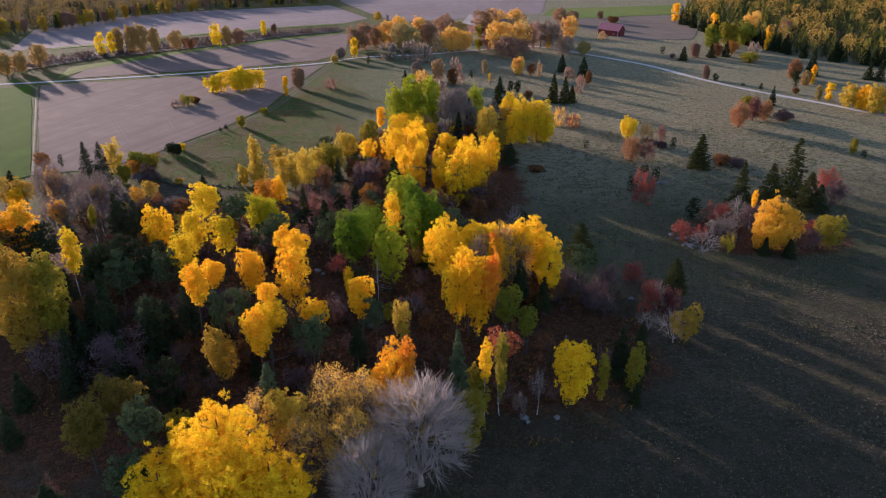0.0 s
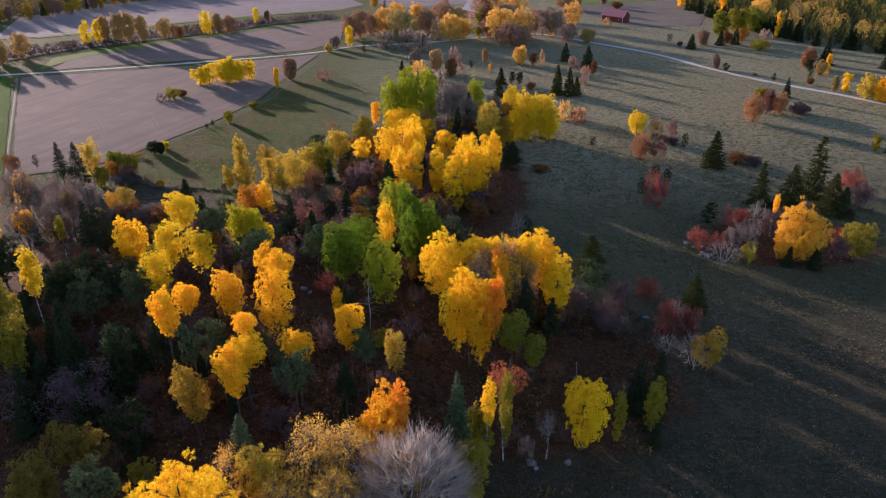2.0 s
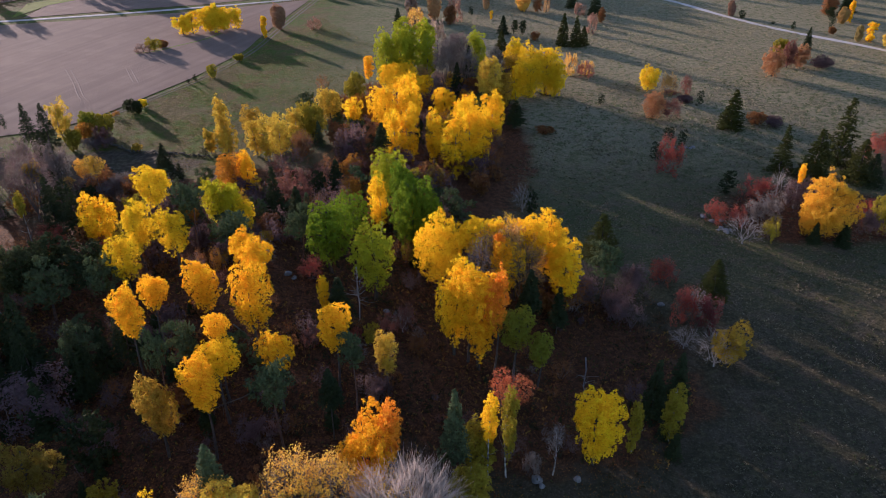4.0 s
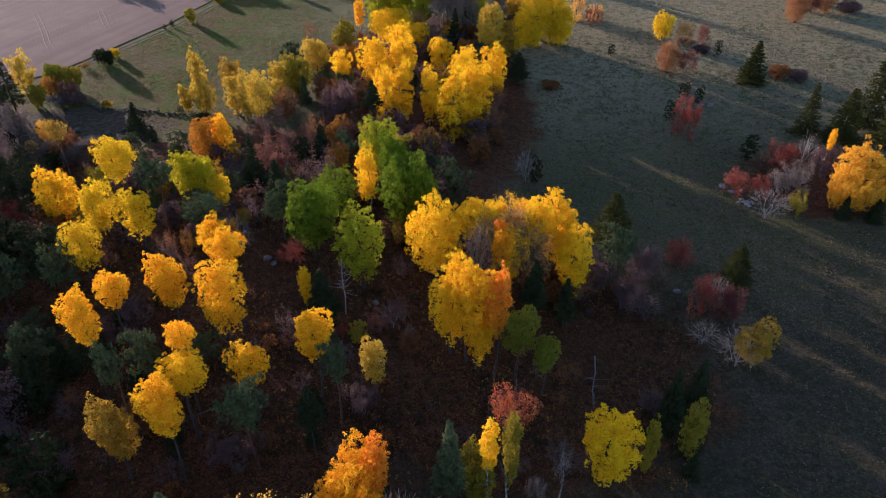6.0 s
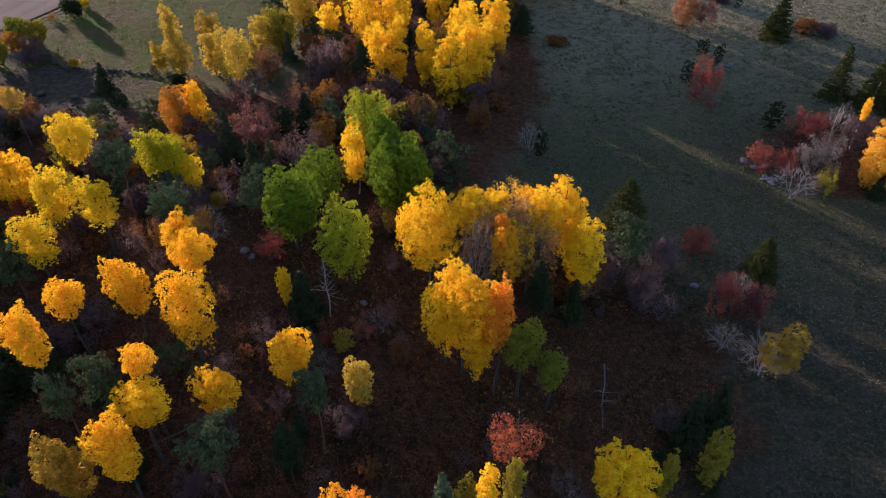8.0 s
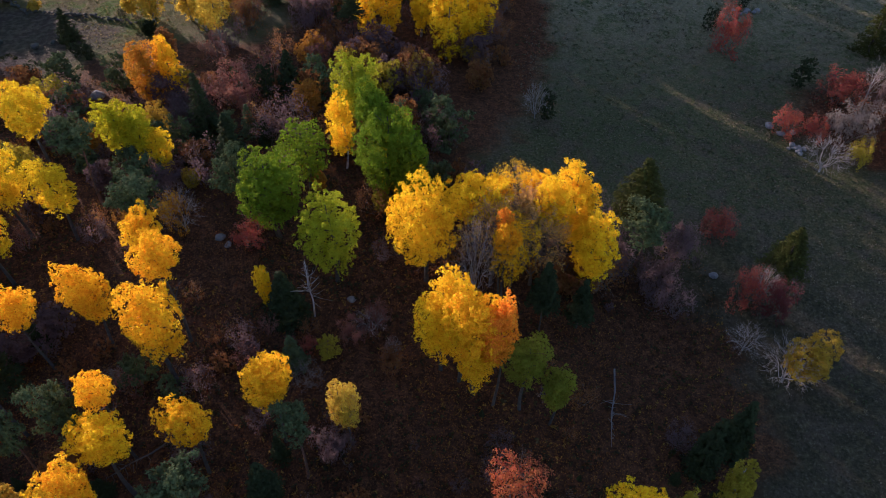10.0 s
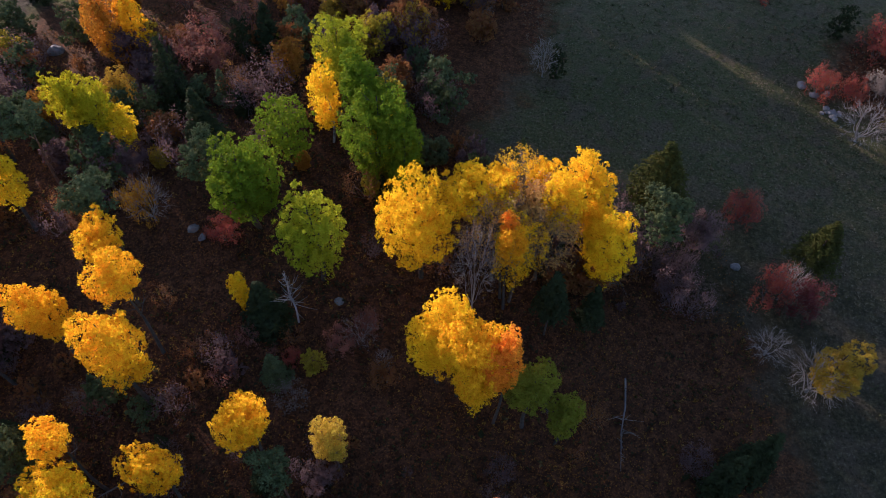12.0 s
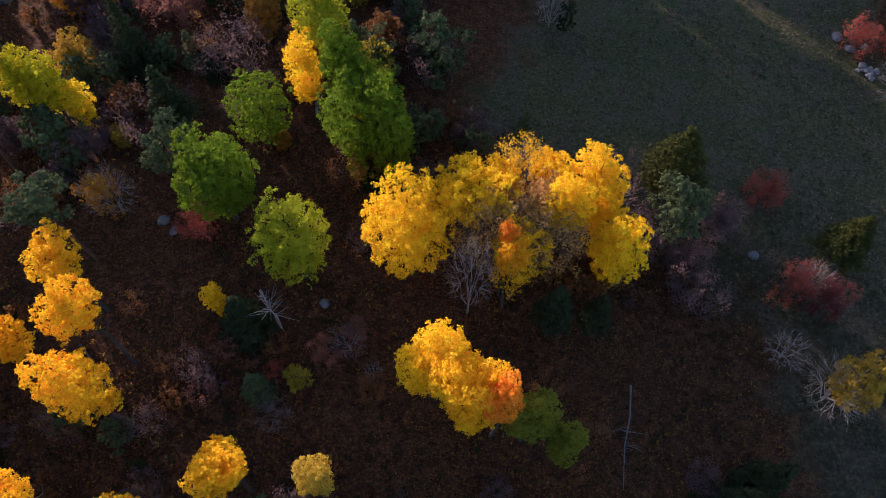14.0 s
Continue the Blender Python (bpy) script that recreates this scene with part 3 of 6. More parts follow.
        form("spruce", i, 2.7, 6.0, 12.0, [("trunk", b.mesh("spruce_trunk", BARK, True), 0), ("crown", mesh_of("spruce_crown", v, f, NEEDLES), 1)])
    for i in range(2):
        rng = np.random.default_rng(350 + i)
        v, f = lump_crown(rng, 1.3, 2.2, 46, 0.3, 2400, 0.14, taper=0.3, flat=1.4, towers=2, point=0.3)
        b = Pieces()
        b.tube([(0, 0, -0.3), (0.05, 0, 1.5), (0, 0.05, 3.8)], [0.1, 0.07, 0.01], 5)
        form("juniper", i, 1.3, 2.2, 4.4, [("trunk", b.mesh("juniper_stem", BARK, True), 0), ("crown", mesh_of("juniper_crown", v, f, NEEDLES), 1)])
    for i in range(3):
        rng = np.random.default_rng(400 + i)
        b, tips = twig_pieces(rng, 5.0, 3.0, 8, 3, 0.05, 0.55, sliver=2, rise=0.05, solid_levels=1)
        near = tips[rng.choice(len(tips), 3200)]
        v, f = cards(near + rng.normal(size=near.shape) * 0.2, near - np.array([0, 0, 1.5]), 0.16, rng)
        v[:, 2] -= 2.5
        form("shrub", i, 3.0, 2.5, 5.0, [("stem", b.mesh("shrub_stem", TWIG), 0), ("crown", mesh_of("shrub_crown", v, f, LEAVES), 1)])
    for i in range(2):
        rng = np.random.default_rng(450 + i)
        b, tips = twig_pieces(rng, 3.6, 2.0, 5, 2, 0.06, 0.5, solid_levels=1)
        form("bush", i, 2.6, 2.2, 4.4, [("stem", b.mesh("bush_stem", TWIG), 0), ("crown", None, 1)])
    for i in range(3):
        rng = np.random.default_rng(500 + i)
        b, tips, out, ends, own = dome_branches(rng, 16.0, 5.0, 3.0, 9, 150, 12, 1.7)
        v, f = dome_leaves(rng, tips, out, ends, own, 0.55, 5, 0.165, 0.2)
        form("thin", i, 5.0, 5.5, 16.0, [("branchwork", b.mesh("bare_branches", TWIG), 0), ("crown", mesh_of("thin_crown", v - np.array([0, 0, 10.5]), f, LEAVES), 1)])
    for i in range(3):
        rng = np.random.default_rng(520 + i)
        b, tips = twig_pieces(rng, 8.0, 2.8, 6, 4, 0.07, 0.5, sliver=1)
        b.v = [q - np.array([0, 0, 4.2]) for q in b.v]
        form("sparse", i, 3.0, 4.0, 14.0, [("trunk", trunk_pieces(rng, 14.0, 3.0, 0.17, 7, 0.5).mesh("sparse_trunk", BARK, True), 0), ("crown", None, 1), ("branchwork", b.mesh("sparse_twigs", TWIG), 2)])
    # lighter forms for the low growth
    for i in range(3):
        rng = np.random.default_rng(560 + i)
        b, tips = twig_pieces(rng, 5.0, 3.0, 7, 2, 0.05, 0.55, sliver=1, rise=0.05, solid_levels=1)
        near = tips[rng.choice(len(tips), 1000)]
        v, f = cards(near + rng.normal(size=near.shape) * 0.32, near - np.array([0, 0, 1.5]), 0.165, rng)
        v[:, 2] -= 2.5
        form("shrub_low", i, 3.0, 2.5, 5.0, [("stem", b.mesh("low_shrub_stem", TWIG), 0), ("crown", mesh_of("low_shrub_crown", v, f, LEAVES), 1)])
        v, f = lump_crown(rng, 2.6, 2.2, 30, 0.7, 1600, 0.25, taper=0.1, towers=3)
        b, tips = twig_pieces(rng, 3.6, 2.0, 5, 1, 0.06, 0.5, solid_levels=1)
        form("bush_low", i, 2.6, 2.2, 4.4, [("stem", b.mesh("low_bush_stem", TWIG), 0), ("crown", mesh_of("low_bush_crown", v, f, LEAVES), 1)])
    for i in range(2):
        rng = np.random.default_rng(540 + i)
        b, tips, out, ends, own = dome_branches(rng, 16.0, 5.5, 1.5, 20, 280, 19, 2.0, 0.3)
        bole = Pieces()
        bole.tube([(0, 0, -0.5), (0.05, 0.02, 0.7), (0.0, 0.05, 1.8)], [0.42, 0.33, 0.2], 8)
        form("bare", i, 5.5, 8.0, 16.0, [("trunk", bole.mesh("bare_trunk", BARK, True), 0), ("branchwork", b.mesh("bare_crown", TWIG), 0)])
    for i in range(2):
        rng = np.random.default_rng(550 + i)
        b, tips, out, ends, own = dome_branches(rng, 8.0, 4.0, 0.6, 9, 85, 8, 1.3, 0.25, 1.15)
        bole = Pieces()
        bole.tube([(0, 0, -0.4), (0.03, 0.02, 0.4), (0.0, 0.03, 1.0)], [0.16, 0.13, 0.09], 7)
        form("bare_open", i, 4.0, 4.0, 8.0, [("trunk", bole.mesh("open_bare_trunk", BARK, True), 0), ("branchwork", b.mesh("open_bare_crown", TWIG), 0)])
    # lighter forms for plants far off
    for key, near, r, hf, tot in (("aspen_far", "aspen", 4.0, 5.2, 12.0), ("birch_far", "birch", 3.0, 6.0, 13.0), ("thin_far", "thin", 4.5, 5.5, 12.0), ("wispy_far", "thin", 4.5, 5.5, 12.0)):
        for i in range(2):
            rng = np.random.default_rng(600 + i + len(key))
            form(key, i, r, hf, tot, [("trunk", trunk_pieces(rng, tot, r, 0.2, 6, 0.3).mesh(near + "_far_trunk", BARK, True), 0), ("crown", None, 1)])
    for i in range(2):
        rng = np.random.default_rng(609 + i)
        v, f = lump_crown(rng, 3.0, 2.5, 18, 1.0, 1400, 0.29, taper=0.1, towers=3)
        form("shrub_far", i, 3.0, 2.5, 5.0, [("trunk", trunk_pieces(rng, 5.0, 3.0, 0.2, 6, 0.3).mesh("shrub_far_trunk", BARK, True), 0), ("crown", mesh_of("shrub_far_crown", v, f, LEAVES), 1)])


build_forms()

BIRCH_BARK, GREY_BARK, BROWN_BARK, PINE_BARK = col(0.5, 0.48, 0.45), col(0.085, 0.078, 0.07), col(0.10, 0.075, 0.055), col(0.2, 0.1, 0.06)
# leaf colours and the words for them
PAINT = {
    # DK is dull gold with the wood's shade put into the leaf colour
    "GO": (col(0.28, 0.29, 0.03), "olive green"), "OR": (col(0.92, 0.43, 0.03), "reddish amber"), "TO": (col(0.82, 0.51, 0.04), "tawny orange"), "DR": (col(0.19, 0.05, 0.05), "dark crimson"), "DK": (col(0.24, 0.18, 0.03), "shade-dimmed gold"), "LL": (col(0.55, 0.50, 0.012), "lime yellow"), "AO": (col(0.94, 0.545, 0.012), "amber orange"), "RG": (col(0.66, 0.33, 0.03), "rusty gold"), "TG": (col(0.90, 0.55, 0.08), "tawny gold"),
    "PY": (col(0.68, 0.50, 0.06), "pale golden"), "RO": (col(0.93, 0.41, 0.03), "orange red"),
    "Y": (col(0.97, 0.70, 0.008), "golden yellow"), "DO": (col(0.50, 0.33, 0.04), "dull golden"), "L": (col(0.86, 0.65, 0.010), "lemon yellow"), "RC": (col(0.55, 0.17, 0.07), "reddish orange"), "OY": (col(0.97, 0.635, 0.010), "amber yellow"),
    "BO": (col(0.50, 0.26, 0.12), "rusty orange"), "O": (col(0.88, 0.54, 0.016), "orange"), "OG": (col(0.058, 0.064, 0.015), "dark olive"), "RU": (col(0.45, 0.22, 0.035), "russet gold"), "G": (col(0.195, 0.285, 0.016), "dark green"), "LG": (col(0.42, 0.45, 0.02), "yellowish green"),
    "OL": (col(0.36, 0.30, 0.03), "olive"), "T": (col(0.60, 0.38, 0.12), "faded tan"), "BR": (col(0.27, 0.125, 0.045), "russet brown"),
    "R": (col(0.40, 0.105, 0.07), "crimson red"), "PK": (col(0.27, 0.12, 0.088), "dull pink"), "GR": (col(0.22, 0.185, 0.165), "withered grey"),
    "MV": (col(0.17, 0.11, 0.11), "withered mauve"), "DG": (col(0.042, 0.056, 0.022), "dark green"), "PG": (col(0.10, 0.13, 0.055), "bluish green"),
}
KIND = {
    "A": ("aspen", "aspen_tree", "aspen with {} autumn leaves", GREY_BARK, "tree"), "R": ("maple", "maple_tree", "broad maple with {} leaves", BROWN_BARK, "tree"),
    "C": ("birch", "birch_tree", "slender birch with {} leaves", BIRCH_BARK, "tree"), "P": ("pine", "pine_tree", "pine with {} needles", PINE_BARK, "tree"),
    "S": ("spruce", "spruce_tree", "pointed spruce with {} needles", BROWN_BARK, "tree"), "J": ("juniper", "juniper_bush", "compact {} juniper", BROWN_BARK, "bush"),
    "W": ("shrub", "twiggy_shrub", "twiggy shrub with {} leaves", col(0.17, 0.13, 0.12), "shrub"), "B": ("bush", "leafy_bush", "dense bush with {} leaves", BROWN_BARK, "bush"),
    "T": ("thin", "half_bare_tree", "half-bare tree with {} leaves", col(0.2, 0.17, 0.15), "tree"), "X": ("bare", "bare_tree", "leafless tree with pale grey twigs", col(0.56, 0.47, 0.41), "tree"),
}


def spot(x, y):
    if y > 455:
        return "by the farmstead" if x > -80 else "along the stream"
    if x < -62 and y > 245:
        return "beside the tilled field"
    if y > 325:
        return "by the gravel road" if x > 130 else "in the far pasture"
    if x > 60 or (x > 40 and y > 228):
        return "on the open meadow"
    if y > 200:
        return "on the wooded ridge"
    return "in the mixed wood"


CROWNS = {}
# leaf size, number of boughs, clump size against the crown's radius, leaves to the square metre, taper
CROWN_STYLE = {
    "aspen": (0.16, (3, 4, 2), 0.145, 12.0, 0.42), "aspen_big": (0.165, (5, 6, 4), 0.118, 9.5, 0.3), "aspen_mid": (0.24, (4, 5, 3), 0.17, 5.6, 0.3),
    "birch": (0.17, (2, 3), 0.22, 10.0, 0.2), "birch_mid": (0.24, (2, 3), 0.23, 5.6, 0.15), "birch_far": (0.42, (2, 3), 0.34, 3.0, 0.1),
    "thin_far": (0.42, (4, 5), 0.19, 1.7, 0.1), "wispy_far": (0.42, (4, 5), 0.19, 1.5, 0.1), "sparse": (0.15, (3, 4), 0.18, 3.0, 0.3),
    "maple": (0.17, (1, 3), 0.15, 12.0, 0.3), "bush": (0.27, (3, 4), 0.24, 3.4, 0.05), "aspen_far": (0.42, (3, 4), 0.28, 3.2, 0.05),
}


def nearest(value, steps):
    return min(steps, key=lambda q: abs(math.log(q / value)))


def crown_to_measure(key, radius, half, k):
    """A crown of about this size; crowns of nearly the same size share one mesh."""
    size, boughs, clump, density, taper = CROWN_STYLE[key]
    r = nearest(radius, (1.8, 2.4, 3.1, 3.9, 4.8, 5.8, 7.0, 8.4))
    h = r * nearest(half / radius, (0.5, 0.75, 1.05, 1.45, 2.0, 2.8))
    variant = k % (3 if key == "aspen" else 2)
    name = (key, r, h, variant)
    if name not in CROWNS:
        rng = np.random.default_rng(int(r * 10) * 131 + int(h * 10) * 17 + variant * 7 + len(key))
        v, f = clump_crown(rng, r, h, size, boughs[variant % len(boughs)], min(max(clump * min(r, 1.4 * h), 0.45), 1.6), density, taper)
        CROWNS[name] = mesh_of(key + "_crown", v, f, LEAVES)
    return CROWNS[name], r, h


def plant(kind, paint, x, y, top, radius, base, low=False):
    """A tree or bush at (x, y): its height, the crown's radius and the height where the crown begins."""
    key, name, words, bark, category = KIND[kind]
    shade, shade_words = PAINT[paint]
    if y > 292 and kind in "TW" and paint != "BO":
        # half-bare crowns: dull leaves thinly spread among grey twigs
        shade = tuple(0.62 * a + 0.38 * b for a, b in zip(shade, (0.62, 0.44, 0.30, 1.0)))
    far = y > 292 and key + "_far" in FORMS
    if far and kind == "T" and x < -80:
        key = "wispy"
    k = int(abs(x) * 70 + y * 130 + top * 30)
    high = kind in "TX" and not far and base > 0.3 * top and radius < 4.2
    if kind == "A" and not far and radius > 5.3:
        key = "aspen_big"
    if kind == "S" and not low and radius > 3.0 and y < 235:
        key = "spruce_big"
    if kind == "B" and not low and radius > 3.2:
        key = "aspen"
    if high:
        key = "sparse"
    elif kind == "X" and radius < 5.0 and not far:
        key = "bare_open"
    if kind in "AC" and (200 < y <= 292 or x < -64) and not far and radius < 5.3:
        key += "_mid"
    if low and kind == "B" and radius > 2.8:
        low = False
    forms = FORMS[key + "_far" if far else key + "_low" if low and key + "_low" in FORMS else key]
    r0, h0, t0, parts = forms[k % len(forms)]
    base = max(base - (0.17 * (top - base) if kind in "AR" else 0.0), 0.0)
    half = max((top - base) / 2, 0.4)
    size = "tall " if top > 17 else "small " if top < 5 and kind in "ACPST" else ""
    if kind == "X" and radius < 5:
        bark = col(0.47, 0.425, 0.40)
    root = new(name)
    root.empty_display_size = 0.3
    turn = (k * 137.5) % 360
    g = float(height(x, y))
    root.matrix_basis = pose(x, y, g, 0, 0, turn)
    where = spot(x, y)
    tagged(root, size + words.format(shade_words) + " " + where, category, group=category + "s " + where)
    whole = kind in "TX" and not far and not high
    for part_name, me, is_crown in parts:
        if high and kind == "X" and is_crown == 1:
            continue
        style = key + "_far" if far else key
        measured = is_crown == 1 and me is None
        if measured:
            me, r1, h1 = crown_to_measure(style, radius, half, k)
        ob = new(part_name, me)
        ob.parent = root
        if measured:
            ob.color = shade
            ob.scale, ob.location = (radius / r1, radius / r1, half / h1), (0, 0, base + half)
        elif is_crown == 2:
            ob.color = bark
            ob.scale, ob.location = (radius / r0, radius / r0, half / h0), (0, 0, base + half)
        elif is_crown:
            ob.color = shade
            if far and kind == "W":
                ob.scale, ob.location = (radius / r0, radius / r0, 0.62 * top / h0), (0, 0, 0.4 * top)
            elif whole:
                ob.scale, ob.location = (radius / r0, radius / r0, top / t0), (0, 0, 10.5 * top / t0)
            elif kind == "W" and not far:
                ob.scale, ob.location = (radius / r0, radius / r0, top / t0), (0, 0, 2.5 * top / t0)
            else:
                ob.scale, ob.location = (radius / r0, radius / r0, half / h0), (0, 0, base + half)
        else:
            ob.color = bark
            wide = radius / r0
            if kind in "ARCP" or far or high:
                wide = min(max(wide, 0.7), 1.25)
            ob.scale = (wide, wide, top / t0)
    return root


def leaf_part(name, bm, material, parent, label=""):
    me = bpy.data.meshes.new(name)
    bm.to_mesh(me)
    bm.free()
    me.materials.append(material)
    ob = new(name, me)
    ob.parent = parent
    if label:
        tagged(ob, label)
    return ob


part = leaf_part


def box(bm, x0, x1, y0, y1, z0, z1):
    vs = [bm.verts.new((x, y, z)) for z in (z0, z1) for x, y in ((x0, y0), (x1, y0), (x1, y1), (x0, y1))]
    for q in ((0, 3, 2, 1), (4, 5, 6, 7), (0, 1, 5, 4), (1, 2, 6, 5), (2, 3, 7, 6), (3, 0, 4, 7)):
        bm.faces.new([vs[i] for i in q])


# ---- the land ----
def axis(low, high, step, reach):
    mid = np.arange(low, high + step, step)
    out = step * 1.35 ** np.arange(1, 30)
    out = np.cumsum(out)
    out = out[out < reach]
    return np.concatenate([low - out[::-1], mid, mid[-1] + out])


def build_ground():
    xs, ys = axis(-300, 420, 4.0, 4300), axis(20, 700, 4.0, 4300)
    gx, gy = np.meshgrid(xs, ys)
    rng = np.random.default_rng(7)
    near = (np.abs(gx) < 300) & (gy < 235)
    gz = height(gx, gy) + np.where(near, rng.uniform(-0.09, 0.09, gx.shape), 0)
    n = len(xs)
    i, j = np.meshgrid(np.arange(n - 1), np.arange(len(ys) - 1))
    a = (j * n + i).ravel()
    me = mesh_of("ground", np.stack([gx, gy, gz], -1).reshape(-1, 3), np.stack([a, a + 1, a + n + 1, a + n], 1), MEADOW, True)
    tagged(new("ground", me), "autumn meadow of green grass and straw-coloured tussocks", "ground", kind="structure")


build_ground()


def patch(name, corners, material, lift, label, category="field", ragged=0.45):
    """A field laid on the land, its outline a little ragged."""
    rng = np.random.default_rng(len(corners) + int(abs(corners[0][0])))
    outline = []
    for (ax, ay), (bx, by) in zip(corners, corners[1:] + corners[:1]):
        steps = max(1, int(math.hypot(bx - ax, by - ay) / 9))
        for s in range(steps):
            f = s / steps
            outline.append((ax + (bx - ax) * f + rng.normal() * ragged * 0.5, ay + (by - ay) * f + rng.normal() * ragged * 0.5))
    bm = bmesh.new()
    bm.faces.new([bm.verts.new((x, y, 0)) for x, y in outline])
    bmesh.ops.triangulate(bm, faces=bm.faces[:])
    xs, ys = [p[0] for p in outline], [p[1] for p in outline]
    for lo, hi, nrm in ((min(xs), max(xs), (1, 0, 0)), (min(ys), max(ys), (0, 1, 0))):
        c = lo + 16
        while c < hi and (nrm[0] or c < 330):
            bmesh.ops.bisect_plane(bm, geom=bm.verts[:] + bm.edges[:] + bm.faces[:], plane_co=(c * nrm[0], c * nrm[1], 0), plane_no=nrm)
            c += 16
    for v in bm.verts:
        v.co.z = float(height(v.co.x, v.co.y)) + lift
    bmesh.ops.recalc_face_normals(bm, faces=bm.faces[:])
    if sum(f.normal.z for f in bm.faces) < 0:
        bmesh.ops.reverse_faces(bm, faces=bm.faces[:])
    ob = leaf_part(name, bm, material, None)
    return tagged(ob, label, category, kind="structure")


patch("tilled_field_near", [(-215, 382), (-180, 393), (-124, 413), (-72, 440), (-79, 385), (-83, 337), (-94, 299), (-106, 273), (-115, 256), (-126, 246), (-143, 240), (-176, 305)], STUBBLE, 0.14, "bare tilled field of pale brown earth")
patch("tilled_field_middle", [(-208, 399), (-211, 428), (-177, 476), (-124, 528), (-72, 571), (-64, 480), (-80, 453), (-128, 429), (-186, 408)], STUBBLE, 0.14, "bare tilled field beyond the gravel road")
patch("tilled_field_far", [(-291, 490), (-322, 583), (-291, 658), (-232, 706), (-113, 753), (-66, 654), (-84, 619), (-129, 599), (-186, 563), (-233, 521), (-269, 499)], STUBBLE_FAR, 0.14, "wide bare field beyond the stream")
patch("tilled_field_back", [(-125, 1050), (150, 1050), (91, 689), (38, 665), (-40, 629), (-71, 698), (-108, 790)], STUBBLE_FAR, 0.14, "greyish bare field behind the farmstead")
patch("sown_field", [(-290, 360), (-219, 380), (-179, 305), (-146, 240), (-154, 226), (-200, 215), (-300, 260)], SOWN, 0.14, "bright green field of winter crop")
patch("tilled_field_barn", [(116, 650), (206, 677), (199, 577), (182, 538), (133, 533), (112, 595)], DRY_FIELD, 0.14, "brownish bare field behind the red barn")
patch("green_strip", [(90, 673), (104, 724), (230, 753), (209, 681), (117, 654)], VERGE, 0.2, "bright green grass strip")
patch("stream_verge", [(-214, 399), (-223, 432), (-181, 484), (-126, 535), (-72, 577), (-72, 571), (-124, 527), (-176, 474), (-209, 428)], VERGE, 0.2, "green grass verge along the stream", "verge", 0.6)
patch("far_verge", [(-266, 500), (-233, 524), (-186, 566), (-129, 602), (-84, 622), (-84, 617), (-129, 596), (-186, 559), (-233, 516), (-266, 494)], VERGE, 0.22, "green grass verge beyond the stream", "verge", 0.6)


STREAM = [(-270, 408), (-243, 424), (-222, 455), (-184, 489), (-150, 514), (-119, 551), (-80, 574), (-80, 592), (-126, 575), (-190, 525), (-240, 470), (-275, 445)]
patch("stream_bank", STREAM, BANK, 0.3, "dark brown bank of a narrow stream", "bank", 1.5)


def strip(name, line, width, material, lift, label, category, parent=None):
    """A road laid along a line of points, rounded between them."""
    pts = []
    p = [np.array(line[0], float) * 2 - np.array(line[1], float)] + [np.array(q, float) for q in line] + [np.array(line[-1], float) * 2 - np.array(line[-2], float)]
    for k in range(1, len(p) - 2):
        for s in np.linspace(0, 1, 9)[:-1]:
            pts.append(0.5 * (2 * p[k] + (p[k + 1] - p[k - 1]) * s + (2 * p[k - 1] - 5 * p[k] + 4 * p[k + 1] - p[k + 2]) * s ** 2 + (3 * p[k] - p[k - 1] - 3 * p[k + 1] + p[k + 2]) * s ** 3))
    pts = np.array(pts + [p[-2]])
    way = unit(np.gradient(pts, axis=0))
    side = np.stack([-way[:, 1], way[:, 0]], 1)
    rng = np.random.default_rng(int(width * 100))
    w = width / 2 * rng.uniform(0.85, 1.15, len(pts))
    cols = [pts + side * (w * f)[:, None] for f in (1.0, 0.6, -0.6, -1.0)]
    drop = (0.0, lift, lift, 0.0)
    verts = np.stack([np.column_stack([c, height(c[:, 0], c[:, 1]) + d + 0.05]) for c, d in zip(cols, drop)], 1)
    faces = [(i * 4 + j, i * 4 + j + 1, i * 4 + j + 5, i * 4 + j + 4) for i in range(len(pts) - 1) for j in range(3)]
    ob = new(name, mesh_of(name, verts.reshape(-1, 3), [f[::-1] for f in faces], material, True))
    ob.parent = parent
    return tagged(ob, label, category, kind="structure") if not parent else ob


strip("road", [(-330, 355), (-238, 385), (-184, 401), (-127, 422), (-77, 444), (-52, 465), (-9, 477), (45, 503), (68, 504), (100, 469), (125, 437), (143, 399), (160, 371), (183, 344), (201, 320), (240, 280)], 3.4, GRAVEL, 0.12, "pale gravel road between the fields", "road")
tracks = tagged(new("farm_track"), "rutted farm track along the field's edge", "track", kind="structure")
for off in (-1.0, 1.0):
    strip("wheel_rut", [(-68 + off, 441), (-75 + off, 382), (-80 + off, 335), (-90 + off, 300), (-103 + off, 273), (-112 + off, 256)], 0.8, RUT, 0.03, "", "", tracks)
lines = tagged(new("wheel_lines"), "pale tractor lines across the tilled earth", "track", kind="structure")
for off in (-0.9, 0.9):
    strip("wheel_line", [(x + off, y) for x, y in [(-146.2, 310.5), (-135.7, 293.3), (-128.2, 279.9), (-124.3, 274.3)]], 0.45, TRODDEN, 0.17, "", "", lines)
    strip("wheel_line", [(x + off, y) for x, y in [(-122.3, 310.5), (-117.4, 301.3), (-113.4, 293.8)]], 0.45, TRODDEN, 0.17, "", "", lines)
strip("field_margin", [(-128, 333), (-121, 337), (-114, 346), (-106, 356), (-101, 367)], 1.6, VERGE, 0.1, "grassy margin curving across the tilled field", "verge")
strip("field_edge", [(-216, 381), (-177.5, 305), (-145, 240)], 1.2, EDGE, 0.1, "brown grassy edge between tilled and sown field", "verge")


